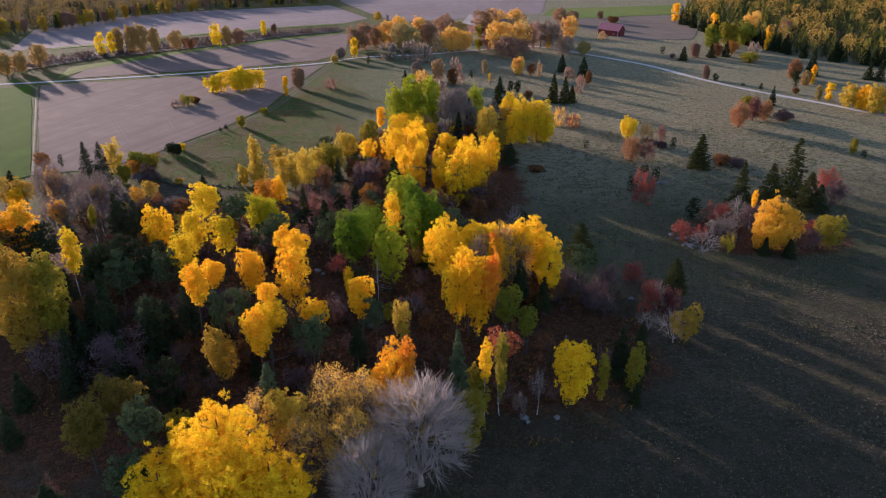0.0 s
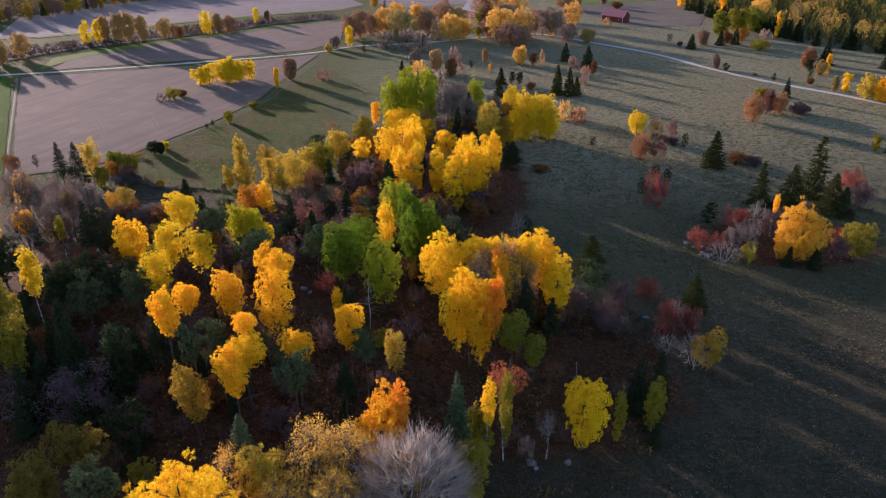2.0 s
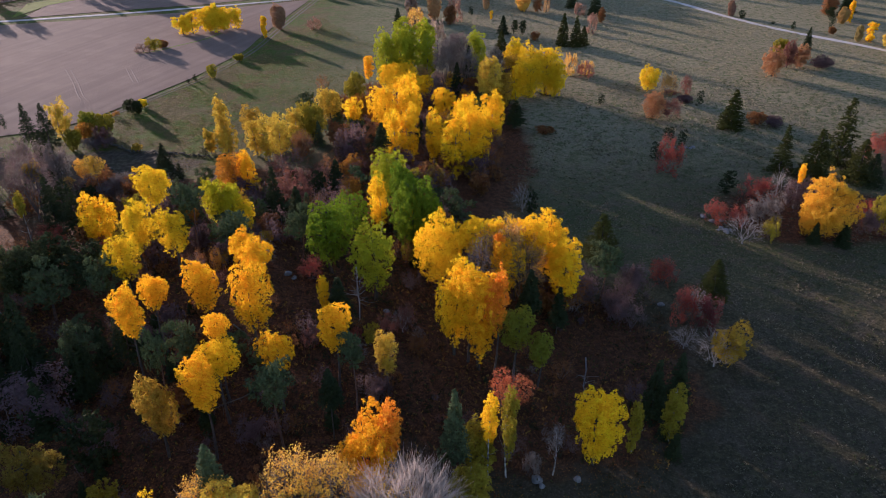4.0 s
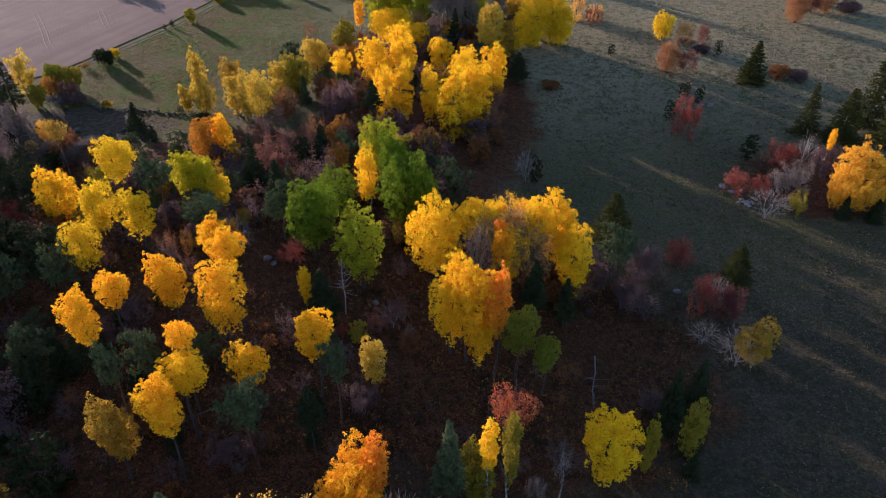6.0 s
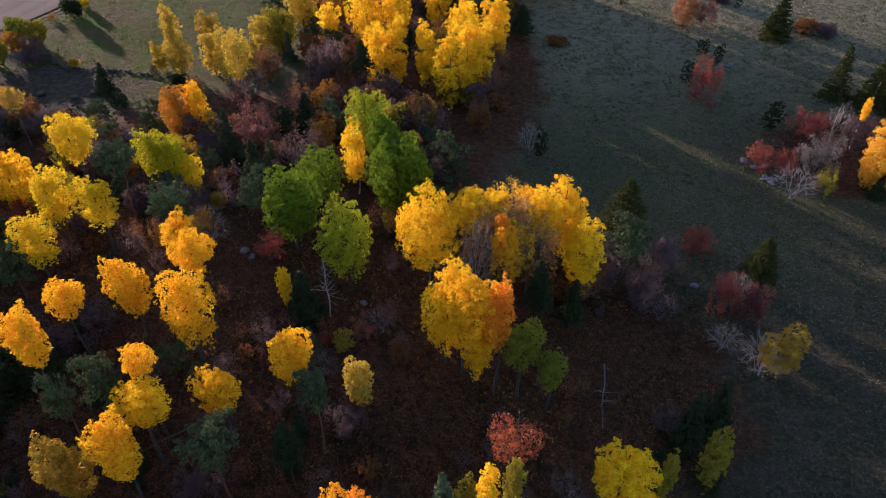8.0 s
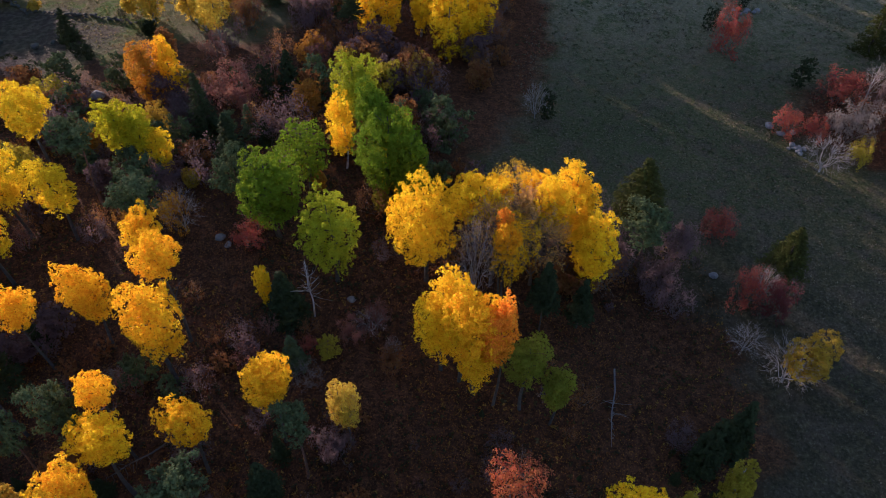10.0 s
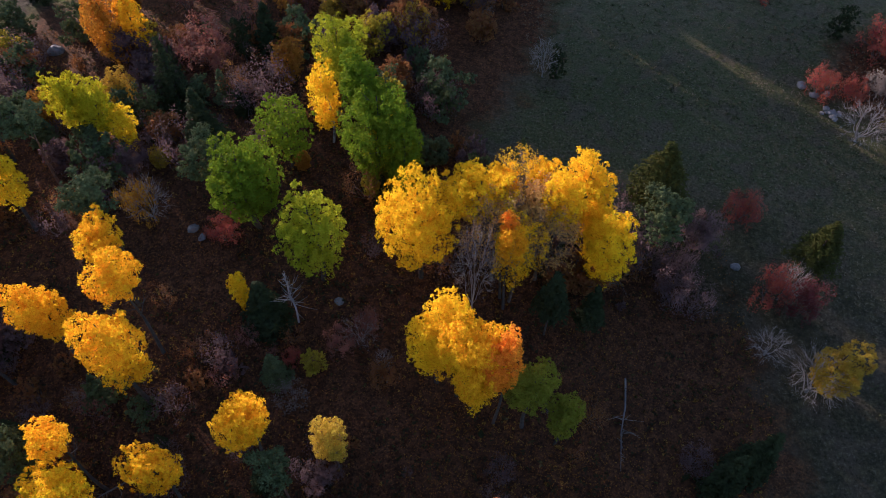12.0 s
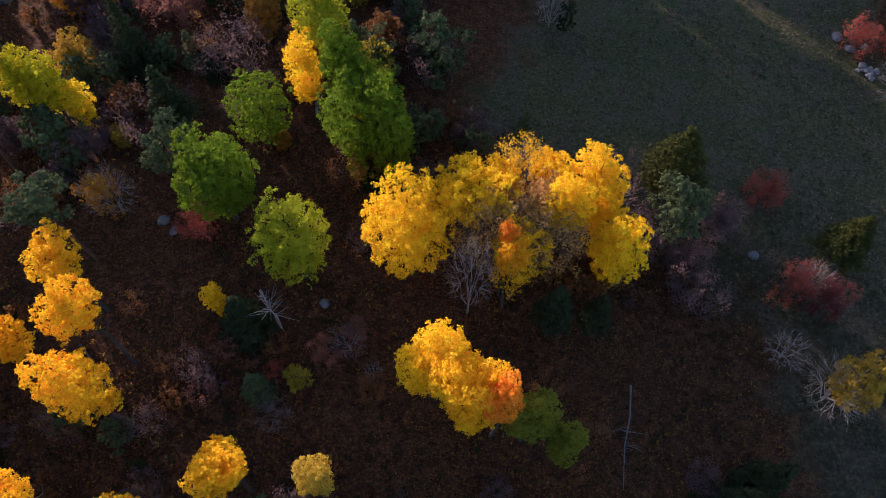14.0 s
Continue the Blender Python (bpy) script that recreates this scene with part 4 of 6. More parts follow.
# ---- trees and bushes: kind, colour, place, height, crown radius, crown base ----
plant("A", "L", -59.5, 166.4, 19.0, 4.6, 11.3)
plant("A", "Y", -71.8, 164.9, 14.4, 4.0, 3.0)
plant("A", "L", -58.5, 153.6, 18.0, 3.5, 8.4)
plant("A", "L", -51.6, 153.2, 15.8, 3.9, 7.2)
plant("A", "L", -58.2, 145.1, 15.3, 3.8, 6.9)
plant("A", "LL", -47.4, 167.6, 15.4, 3.2, 6.5)
plant("A", "LL", -43.8, 166.8, 14.2, 3.0, 6.0)
plant("A", "L", -40.6, 165.8, 10.6, 2.3, 3.6)
plant("W", "MV", -40.2, 163.6, 6.0, 3.0, 0.0)
plant("B", "DO", -36.8, 164.6, 3.6, 1.7, 0.0)
plant("A", "RG", -50.6, 190.7, 12.8, 3.7, 1.8)
plant("A", "OY", -46.7, 192.0, 13.3, 3.1, 3.1)
plant("P", "PG", -37.2, 147.8, 17.5, 3.6, 12.2)
plant("P", "PG", -49.7, 160.0, 17.3, 3.7, 11.0)
plant("A", "OY", -47.8, 122.0, 20.3, 3.0, 12.6)
plant("A", "OY", -47.3, 131.0, 16.1, 2.8, 10.2)
plant("A", "OY", -40.3, 134.0, 16.8, 3.2, 7.8)
plant("A", "OY", -34.6, 141.4, 17.3, 3.4, 10.9)
plant("A", "OY", -30.4, 135.0, 19.4, 3.3, 14.3)
plant("A", "OY", -30.5, 128.7, 20.0, 4.2, 8.4)
plant("A", "OY", -33.4, 118.9, 17.9, 2.8, 13.9)
plant("A", "Y", -32.5, 114.7, 17.0, 3.8, 10.6)
plant("A", "OY", -32.8, 107.9, 19.7, 3.2, 11.8)
plant("A", "DO", -40.1, 108.4, 15.7, 3.3, 6.4)
plant("A", "OY", -24.5, 117.3, 15.5, 3.2, 9.1)
plant("P", "PG", -23.2, 110.0, 16.9, 3.3, 9.6)
plant("P", "PG", -41.1, 114.0, 19.3, 2.0, 11.3)
plant("P", "PG", -38.2, 118.0, 17.2, 2.9, 9.4)
plant("A", "OY", -16.0, 121.4, 18.5, 3.2, 10.4)
plant("P", "PG", -12.8, 117.0, 16.3, 2.3, 10.3)
plant("T", "PY", -8.1, 121.6, 13.4, 2.2, 4.8)
plant("C", "Y", -21.0, 141.0, 8.5, 1.4, 0.0)
plant("S", "DG", -18.0, 139.2, 9.7, 3.0, 0.0)
plant("R", "G", -21.3, 153.6, 17.0, 5.2, 4.7)
plant("R", "G", -18.1, 164.7, 13.2, 3.9, 4.2)
plant("R", "LG", -12.0, 146.0, 17.0, 4.5, 5.2)
plant("A", "LG", -10.8, 175.8, 19.0, 4.4, 8.9)
plant("C", "Y", -12.8, 170.6, 15.2, 3.0, 2.9)
plant("A", "G", -5.2, 162.6, 19.4, 5.7, 3.7)
plant("A", "G", -7.6, 168.0, 19.5, 3.2, 11.4)
plant("A", "G", -1.5, 159.0, 18.0, 3.1, 5.6)
plant("B", "OL", -5.4, 160.5, 5.4, 2.4, 0.7)
plant("A", "Y", 0.8, 147.5, 19.2, 5.6, 7.9)
plant("A", "Y", 8.0, 151.7, 18.1, 5.3, 11.0)
plant("T", "OY", 12.6, 144.8, 17.6, 4.0, 6.2)
plant("T", "T", 10.4, 148.0, 17.4, 4.6, 4.0)
plant("T", "T", 16.4, 148.6, 17.0, 4.5, 4.0)
plant("A", "AO", 11.8, 143.6, 17.8, 1.9, 11.4)
plant("A", "RO", 11.4, 145.2, 18.6, 1.3, 15.0)
plant("T", "OY", 14.1, 156.0, 16.1, 4.2, 9.9)
plant("T", "T", 15.5, 151.0, 18.3, 3.3, 10.3)
plant("A", "Y", 16.6, 155.0, 17.1, 3.0, 10.8)
plant("A", "OY", 11.3, 154.0, 16.6, 2.5, 7.8)
plant("A", "L", -4.6, 165.0, 12.9, 2.6, 2.1)
plant("A", "Y", 22.5, 153.9, 20.0, 4.1, 7.0)
plant("A", "Y", 18.2, 150.0, 20.5, 3.1, 11.2)
plant("A", "Y", 24.4, 147.4, 18.2, 4.4, 5.7)
plant("X", "GR", 7.5, 142.6, 19.2, 2.9, 5.0)
plant("A", "Y", 3.0, 132.5, 20.4, 3.8, 5.3)
plant("A", "Y", 5.4, 131.0, 20.8, 3.7, 11.2)
plant("A", "OY", 7.3, 129.3, 21.5, 4.2, 6.1)
plant("A", "RO", 9.8, 127.7, 22.2, 2.3, 11.0)
plant("S", "DG", 17.0, 140.0, 15.0, 2.2, 6.4)
plant("S", "DG", 22.6, 141.0, 11.0, 1.9, 2.8)
plant("A", "GO", 13.3, 127.3, 15.5, 3.5, 8.1)
plant("A", "GO", 17.1, 125.4, 11.9, 2.5, 6.1)
plant("S", "OG", 33.9, 160.2, 16.6, 4.7, 6.0)
plant("P", "PG", 33.4, 153.4, 12.7, 4.3, 7.0)
plant("W", "R", 48.0, 160.4, 6.2, 3.3, 0.0)
plant("W", "MV", 40.0, 154.9, 8.2, 3.9, 0.0)
plant("W", "R", 48.3, 146.3, 8.7, 2.9, 0.0)
plant("W", "DR", 52.4, 144.6, 7.8, 2.9, 0.0)
plant("X", "GR", 50.3, 146.6, 8.2, 2.3, 0.0)
plant("S", "OG", 55.4, 151.4, 11.8, 3.5, 3.4)
plant("B", "DO", 52.6, 133.6, 9.0, 4.5, 0.4)
plant("X", "GR", 50.2, 132.8, 8.0, 4.2, 0.0)
plant("X", "GR", 46.2, 138.0, 4.6, 3.0, 0.2)
plant("A", "Y", 23.9, 109.4, 15.6, 4.2, 3.4)
plant("C", "OL", 30.4, 112.0, 11.4, 1.5, 0.0)
plant("C", "OL", 36.8, 114.4, 11.6, 2.5, 0.0)
plant("S", "DG", 35.5, 120.0, 12.3, 2.3, 0.0)
plant("S", "DG", 40.1, 122.8, 11.5, 2.3, 0.0)
plant("T", "RC", 11.1, 112.7, 14.5, 3.7, 8.2)
plant("C", "OL", 10.3, 106.3, 18.1, 1.5, 4.4)
plant("C", "Y", 7.5, 105.5, 16.6, 1.8, 7.9)
plant("B", "OL", 5.9, 107.2, 9.4, 3.3, 0.0)
plant("S", "PG", 2.5, 102.9, 20.4, 2.1, 8.2)
plant("W", "GR", 14.1, 106.6, 5.6, 1.5, 0.8)
plant("X", "GR", 17.4, 107.0, 11.1, 1.6, 3.9)
plant("X", "GR", 21.0, 191.2, 8.0, 2.9, 0.0)
plant("J", "DG", 23.3, 190.6, 7.2, 1.7, 0.0)
plant("W", "PK", -8.8, 136.2, 4.6, 2.3, 0.0)
plant("X", "GR", -6.4, 137.4, 5.2, 2.5, 0.0)
plant("W", "PK", -5.6, 138.6, 5.6, 2.0, 0.0)
plant("X", "GR", -3.4, 134.0, 4.4, 1.3, 0.0)
plant("W", "R", -14.5, 134.2, 2.6, 1.5, 0.0)
plant("P", "OL", -11.9, 133.2, 4.8, 1.7, 0.6)
plant("S", "PG", -16.2, 132.0, 6.4, 1.8, 0.0)
plant("W", "BR", -3.4, 132.4, 4.2, 2.2, 0.0)
plant("W", "R", -25.1, 151.6, 5.3, 2.7, 0.7)
plant("S", "DG", -15.8, 112.0, 14.2, 1.8, 7.8)
plant("W", "MV", -9.5, 119.5, 6.3, 2.4, 0.6)
plant("B", "RU", -21.0, 185.0, 8.5, 3.3, 0.0)
plant("J", "DG", -29.7, 192.4, 7.3, 1.7, 0.0)
plant("A", "DO", -45.7, 176.5, 7.9, 3.5, 0.0)
plant("X", "GR", -35.4, 154.4, 8.6, 3.4, 0.0)
plant("W", "RG", -36.8, 154.9, 8.2, 2.6, 0.0)
plant("B", "RU", -16.5, 164.5, 3.5, 1.3, 0.0)
plant("B", "RU", -56.1, 173.7, 6.7, 2.5, 0.0)
plant("W", "RU", -44.1, 155.2, 5.3, 2.2, 0.0)
plant("W", "MV", -92.5, 201.0, 4.5, 2.7, 0.3)
plant("B", "DG", -84.8, 198.1, 4.9, 2.9, 0.7)
plant("B", "DG", -88.2, 194.0, 4.9, 2.9, 0.8)
plant("C", "PY", -62.5, 227.8, 17.6, 2.6, 0.6)
plant("C", "PY", -67.1, 228.2, 8.0, 1.9, 0.3)
plant("C", "PY", -61.2, 225.0, 10.9, 3.7, 0.3)
plant("C", "DO", -57.6, 241.0, 10.4, 3.7, 0.4)
plant("C", "PY", -53.0, 225.5, 12.4, 3.3, 0.3)
plant("C", "PY", -48.6, 221.2, 14.2, 3.8, 0.5)
plant("S", "DG", -77.4, 217.8, 7.6, 2.4, 0.2)
plant("J", "DG", -75.7, 213.1, 5.0, 1.1, 0.0)
plant("J", "DG", -69.6, 208.6, 4.7, 1.5, 0.0)
plant("J", "DG", -72.6, 210.2, 3.6, 1.5, 0.0)
plant("J", "DG", -68.4, 226.4, 2.6, 0.9, 0.0)
plant("B", "DG", -60.6, 219.4, 3.4, 1.9, 0.0)
plant("T", "TG", -93.4, 204.7, 8.6, 2.7, 2.6)
plant("T", "TG", -97.4, 203.0, 4.2, 1.4, 1.2)
plant("A", "GO", -109.8, 244.5, 7.6, 3.1, 0.4)
plant("A", "OL", -104.2, 243.5, 7.2, 3.4, 0.2)
plant("B", "RU", -108.4, 238.4, 6.4, 3.5, 0.2)
plant("A", "OL", -109.1, 232.4, 6.6, 2.9, 1.3)
plant("W", "PK", -102.2, 236.6, 6.0, 3.5, 0.2)
plant("W", "MV", -100.8, 233.2, 4.6, 3.8, 0.0)
plant("W", "GR", -104.6, 232.0, 4.0, 2.8, 0.0)
plant("B", "DO", -90.2, 231.0, 2.0, 1.9, 0.0)
plant("S", "DG", -112.6, 221.5, 11.0, 3.2, 0.2)
plant("S", "DG", -109.6, 215.4, 9.0, 2.9, 0.2)
plant("B", "DG", -85.4, 206.2, 2.8, 2.0, 0.0)
plant("B", "DG", -103.6, 262.4, 5.0, 2.3, 0.0)
plant("B", "DG", -100.9, 261.6, 4.7, 1.9, 0.0)
plant("B", "L", -101.1, 267.4, 2.9, 1.8, 0.0)
plant("W", "RU", -107.6, 259.6, 1.8, 1.5, 0.0)
plant("C", "PY", -42.2, 210.5, 17.5, 4.8, 5.9)
plant("A", "OL", -38.7, 239.0, 12.8, 5.2, 0.0)
plant("C", "PY", -42.8, 235.0, 12.1, 3.2, 1.1)
plant("A", "PY", -34.6, 250.0, 13.1, 4.6, 4.2)
plant("C", "Y", -25.6, 236.6, 13.7, 3.5, 5.1)
plant("W", "MV", -24.6, 220.3, 12.4, 5.1, 0.7)
plant("W", "BR", -33.2, 259.8, 7.3, 4.1, 0.7)
plant("A", "OL", -27.8, 262.0, 13.6, 4.3, 4.9)
plant("W", "BR", -23.3, 274.2, 6.5, 4.5, 0.8)
plant("C", "OY", -24.9, 280.0, 14.0, 2.3, 6.0)
plant("W", "BR", -39.0, 221.6, 9.7, 3.8, 0.7)
plant("W", "O", -45.4, 228.7, 8.2, 2.6, 0.7)
plant("B", "BR", -51.6, 204.9, 8.9, 2.3, 0.7)
plant("W", "BR", -20.3, 213.8, 6.2, 4.5, 0.8)
plant("W", "PK", -21.5, 204.9, 7.0, 3.7, 0.7)
plant("S", "DG", -25.1, 192.0, 10.8, 2.6, 1.6)
plant("S", "DG", -15.4, 214.0, 14.3, 2.4, 7.7)
plant("J", "DG", -29.0, 189.6, 8.4, 1.7, 0.7)
plant("B", "BR", -21.4, 192.0, 6.1, 3.9, 0.8)
plant("W", "PK", -35.6, 189.5, 8.6, 5.7, 0.7)
plant("S", "DG", -37.1, 177.5, 14.0, 3.5, 0.6)
plant("S", "DG", -29.6, 166.0, 13.6, 2.7, 4.4)
plant("P", "PG", -27.6, 158.0, 12.4, 3.6, 6.0)
plant("W", "BR", -32.8, 259.8, 7.3, 3.9, 0.6)
plant("A", "LG", -14.1, 290.0, 21.9, 5.0, 3.0)
plant("A", "LG", -19.1, 288.0, 21.1, 4.6, 3.0)
plant("B", "RU", -26.4, 254.1, 9.2, 4.7, 0.8)
plant("B", "BO", -21.4, 229.5, 8.6, 5.2, 0.7)
plant("B", "RU", -23.1, 205.4, 7.4, 3.6, 0.8)
plant("B", "RU", -21.1, 254.1, 7.2, 4.2, 0.8)
plant("C", "LG", -12.3, 296.0, 23.5, 5.4, 2.0)
plant("C", "LG", -5.9, 298.0, 22.6, 4.9, 2.0)
plant("C", "LG", -4.6, 288.0, 20.6, 4.8, 2.0)
plant("W", "O", -11.8, 377.4, 8.9, 3.9, 0.6)
plant("A", "Y", -13.8, 278.4, 12.2, 8.2, 1.2)
plant("A", "Y", -4.8, 270.0, 10.4, 3.6, 4.0)
plant("W", "T", -5.7, 283.5, 10.2, 3.8, 0.6)
plant("A", "Y", -16.3, 235.9, 18.2, 5.2, 6.5)
plant("A", "Y", -8.8, 236.0, 18.3, 4.3, 7.3)
plant("C", "Y", -10.7, 248.0, 17.9, 4.6, 7.7)
plant("A", "Y", 1.5, 257.0, 10.2, 4.2, 1.0)
plant("C", "Y", -12.6, 219.0, 17.0, 3.9, 0.0)
plant("C", "Y", -8.4, 222.0, 17.4, 3.6, 0.0)
plant("C", "Y", -1.4, 220.0, 16.6, 3.9, 0.7)
plant("C", "Y", 4.1, 210.8, 20.3, 4.1, 0.0)
plant("C", "Y", 9.1, 216.7, 20.3, 4.0, 0.0)
plant("C", "Y", 11.7, 219.0, 17.9, 3.6, 0.0)
plant("C", "Y", 16.3, 235.6, 17.0, 4.4, 0.2)
plant("C", "Y", 8.4, 230.0, 17.4, 3.7, 7.9)
plant("T", "MV", 4.6, 291.0, 18.0, 4.2, 2.0)
plant("T", "GR", 9.8, 277.0, 17.0, 4.2, 2.0)
plant("T", "GR", 19.6, 282.0, 16.0, 4.0, 2.0)
plant("S", "DG", 10.4, 283.0, 17.0, 3.2, 0.5)
plant("S", "DG", 6.0, 273.0, 14.0, 3.0, 0.5)
plant("S", "DG", 21.8, 270.5, 12.0, 2.8, 0.5)
plant("A", "DO", 21.4, 265.0, 13.5, 3.6, 1.0)
plant("A", "DO", 25.6, 283.0, 14.0, 4.0, 1.0)
plant("B", "RU", 9.6, 262.0, 8.0, 3.4, 0.3)
plant("A", "LG", 13.2, 290.0, 20.8, 4.2, 3.0)
plant("T", "MV", 7.4, 285.0, 20.4, 4.3, 2.6)
plant("T", "GR", 2.2, 280.0, 20.1, 4.4, 2.6)
plant("T", "MV", -1.8, 270.0, 10.0, 3.6, 2.0)
plant("A", "PY", 16.5, 262.0, 19.0, 5.0, 2.5)
plant("B", "MV", 23.9, 279.7, 10.1, 4.1, 0.7)
plant("A", "L", 27.3, 290.0, 17.8, 4.9, 5.0)
plant("C", "Y", 26.8, 273.0, 14.3, 4.0, 0.0)
plant("A", "L", 31.6, 276.3, 19.5, 5.7, 0.0)
plant("A", "L", 37.6, 279.6, 17.5, 6.0, 0.0)
plant("A", "L", 40.8, 278.0, 12.7, 4.1, 1.2)
plant("W", "OY", 5.3, 280.5, 7.7, 4.6, 0.6)
plant("S", "OG", 22.7, 295.0, 19.3, 3.0, 9.0)
plant("J", "DG", 34.0, 365.1, 6.4, 1.9, 0.7)
plant("J", "DG", 37.5, 365.1, 6.1, 2.1, 0.7)
plant("W", "O", 49.7, 302.8, 8.0, 2.9, 0.7)
plant("W", "R", 55.6, 300.0, 6.0, 3.1, 0.0)
plant("S", "DG", 24.2, 248.0, 9.4, 3.3, 2.0)
plant("W", "GR", -1.0, 321.2, 16.3, 4.2, 0.7)
plant("S", "DG", -118.9, 227.6, 16.7, 3.2, 5.0)
plant("S", "DG", -115.2, 230.3, 15.7, 3.6, 2.6)
plant("C", "PY", -113.7, 236.0, 14.5, 3.7, 2.1)
plant("A", "DO", -83.5, 122.0, 27.7, 6.0, 6.3)
plant("A", "OL", -77.8, 124.0, 23.5, 3.9, 5.5)
plant("A", "O", -102.3, 158.0, 21.2, 5.2, 9.0)
plant("A", "OL", -105.8, 150.0, 22.1, 5.2, 8.8)
plant("T", "MV", -113.8, 195.0, 19.5, 4.9, 10.2)
plant("T", "MV", -96.6, 185.0, 17.7, 4.8, 7.0)
plant("P", "PG", -71.9, 141.3, 13.0, 4.4, 4.0)
plant("P", "PG", -62.6, 143.9, 12.0, 3.5, 3.5)
plant("P", "PG", -80.0, 146.5, 13.0, 4.0, 4.0)
plant("S", "DG", -67.0, 123.2, 12.0, 3.2, 0.5)
plant("P", "PG", -59.2, 125.3, 11.0, 3.5, 3.0)
plant("W", "DR", -79.0, 154.5, 6.0, 3.0, 0.2)
plant("T", "TG", -116.0, 200.5, 15.0, 3.6, 7.0)
plant("A", "OY", -117.0, 203.0, 15.6, 2.9, 9.5)
plant("A", "OY", -101.2, 174.2, 15.2, 2.8, 9.5)
plant("A", "DO", -97.0, 188.0, 15.0, 2.4, 10.0)
plant("A", "OY", -120.0, 187.5, 15.0, 2.5, 9.5)
plant("W", "GR", -114.0, 203.6, 12.8, 5.2, 0.7)
plant("T", "DO", -118.8, 190.0, 17.3, 3.2, 9.5)
plant("T", "DO", -123.1, 188.0, 18.2, 2.8, 10.4)
plant("W", "GR", -103.6, 207.6, 13.1, 5.2, 0.7)
plant("T", "MV", -100.8, 172.0, 16.1, 4.4, 7.3)
plant("T", "DO", -83.7, 192.0, 13.9, 2.9, 8.8)
plant("C", "OL", -89.3, 168.0, 15.1, 1.4, 9.0)
plant("C", "L", -79.9, 138.7, 20.9, 2.2, 10.3)
plant("S", "DG", -85.0, 172.0, 17.4, 3.4, 4.3)
plant("S", "DG", -79.3, 170.0, 15.2, 3.6, 3.1)
plant("P", "DG", -96.2, 155.0, 15.5, 5.4, 7.1)
plant("P", "DG", -74.6, 150.0, 13.9, 4.6, 4.7)
plant("P", "DG", -67.5, 148.0, 11.9, 5.2, 3.9)
plant("P", "DG", -78.4, 145.0, 13.8, 4.5, 4.8)
plant("W", "R", -85.3, 169.3, 6.4, 3.7, 0.8)
plant("W", "R", -70.4, 161.4, 6.0, 3.5, 0.7)
plant("W", "BR", -77.6, 146.9, 8.5, 3.9, 0.7)
plant("W", "BR", -76.5, 132.6, 8.0, 3.6, 0.8)
plant("S", "DG", -68.4, 126.0, 17.6, 3.0, 2.0)
plant("S", "DG", -58.2, 122.0, 13.1, 3.7, 1.0)
plant("S", "DG", -52.5, 128.0, 14.9, 3.2, 2.3)
plant("S", "DG", -80.5, 135.0, 13.9, 3.6, 2.3)
plant("W", "BR", -94.9, 139.4, 8.2, 3.8, 0.7)
plant("J", "DG", -138.2, 247.3, 5.4, 1.0, 0.7)
plant("T", "BR", -125.8, 215.0, 17.1, 2.7, 11.3)
plant("W", "GR", -117.5, 217.9, 9.9, 3.6, 0.7)
plant("S", "DG", -124.6, 195.0, 17.9, 2.4, 10.4)
plant("A", "Y", -33.0, 82.0, 20.0, 7.8, 5.0)
plant("A", "Y", -40.0, 77.5, 15.0, 6.4, 2.0)
plant("A", "L", -38.5, 84.0, 14.5, 4.6, 3.0)
plant("A", "Y", -24.5, 77.5, 16.0, 7.2, 2.0)
plant("A", "Y", -31.0, 74.0, 17.0, 6.8, 3.0)
plant("A", "AO", -9.2, 99.4, 19.0, 4.6, 6.0)
plant("A", "OR", -6.0, 100.4, 19.6, 2.2, 11.0)
plant("T", "TG", -17.3, 90.8, 20.2, 4.5, 8.0)
plant("T", "TG", -12.9, 91.6, 19.0, 4.6, 8.0)
plant("A", "PY", -24.2, 90.0, 17.6, 4.3, 8.0)
plant("T", "TG", -28.4, 91.0, 15.8, 4.2, 8.0)
plant("T", "TG", -20.6, 85.0, 16.2, 4.2, 8.0)
plant("T", "TG", -13.6, 84.6, 17.6, 4.2, 8.0)
plant("X", "GR", -3.6, 88.6, 20.2, 8.2, 2.0)
plant("X", "GR", -10.6, 80.0, 17.0, 6.2, 2.0)
plant("T", "TG", -6.6, 92.4, 15.4, 4.3, 4.0)
plant("C", "OL", 4.7, 97.2, 13.6, 3.2, 0.0)
plant("S", "PG", -27.6, 93.1, 20.0, 2.1, 11.6)
# these two stand in the wood's shadow, painted in by their darker leaves
plant("A", "DK", -55.2, 99.8, 12.5, 4.8, 5.5)
plant("A", "DK", -56.7, 90.9, 14.3, 4.4, 5.7)
plant("P", "PG", -45.3, 86.2, 18.3, 3.2, 11.2)
plant("P", "PG", -45.8, 80.0, 14.0, 3.4, 7.0)
plant("W", "MV", -63.1, 116.5, 9.4, 6.8, 0.8)
plant("B", "OL", -46.0, 99.5, 4.8, 2.4, 0.7)
plant("W", "MV", -27.9, 110.9, 4.9, 3.2, 0.7)
plant("S", "DG", -58.7, 80.0, 8.5, 2.5, 3.5)
plant("A", "TO", 92.0, 180.6, 15.3, 6.9, 0.0)
plant("A", "TO", 88.5, 181.1, 11.3, 4.2, 0.0)
plant("S", "DG", 88.3, 177.5, 5.7, 1.7, 0.0)
plant("S", "DG", 94.5, 176.2, 6.3, 2.0, 0.0)
plant("A", "OL", 107.9, 182.1, 11.1, 5.0, 0.0)
plant("S", "OG", 96.1, 216.7, 14.4, 3.8, 0.0)
plant("S", "OG", 103.5, 212.5, 14.8, 5.8, 0.0)
plant("S", "OG", 114.7, 221.8, 20.4, 5.3, 0.0)
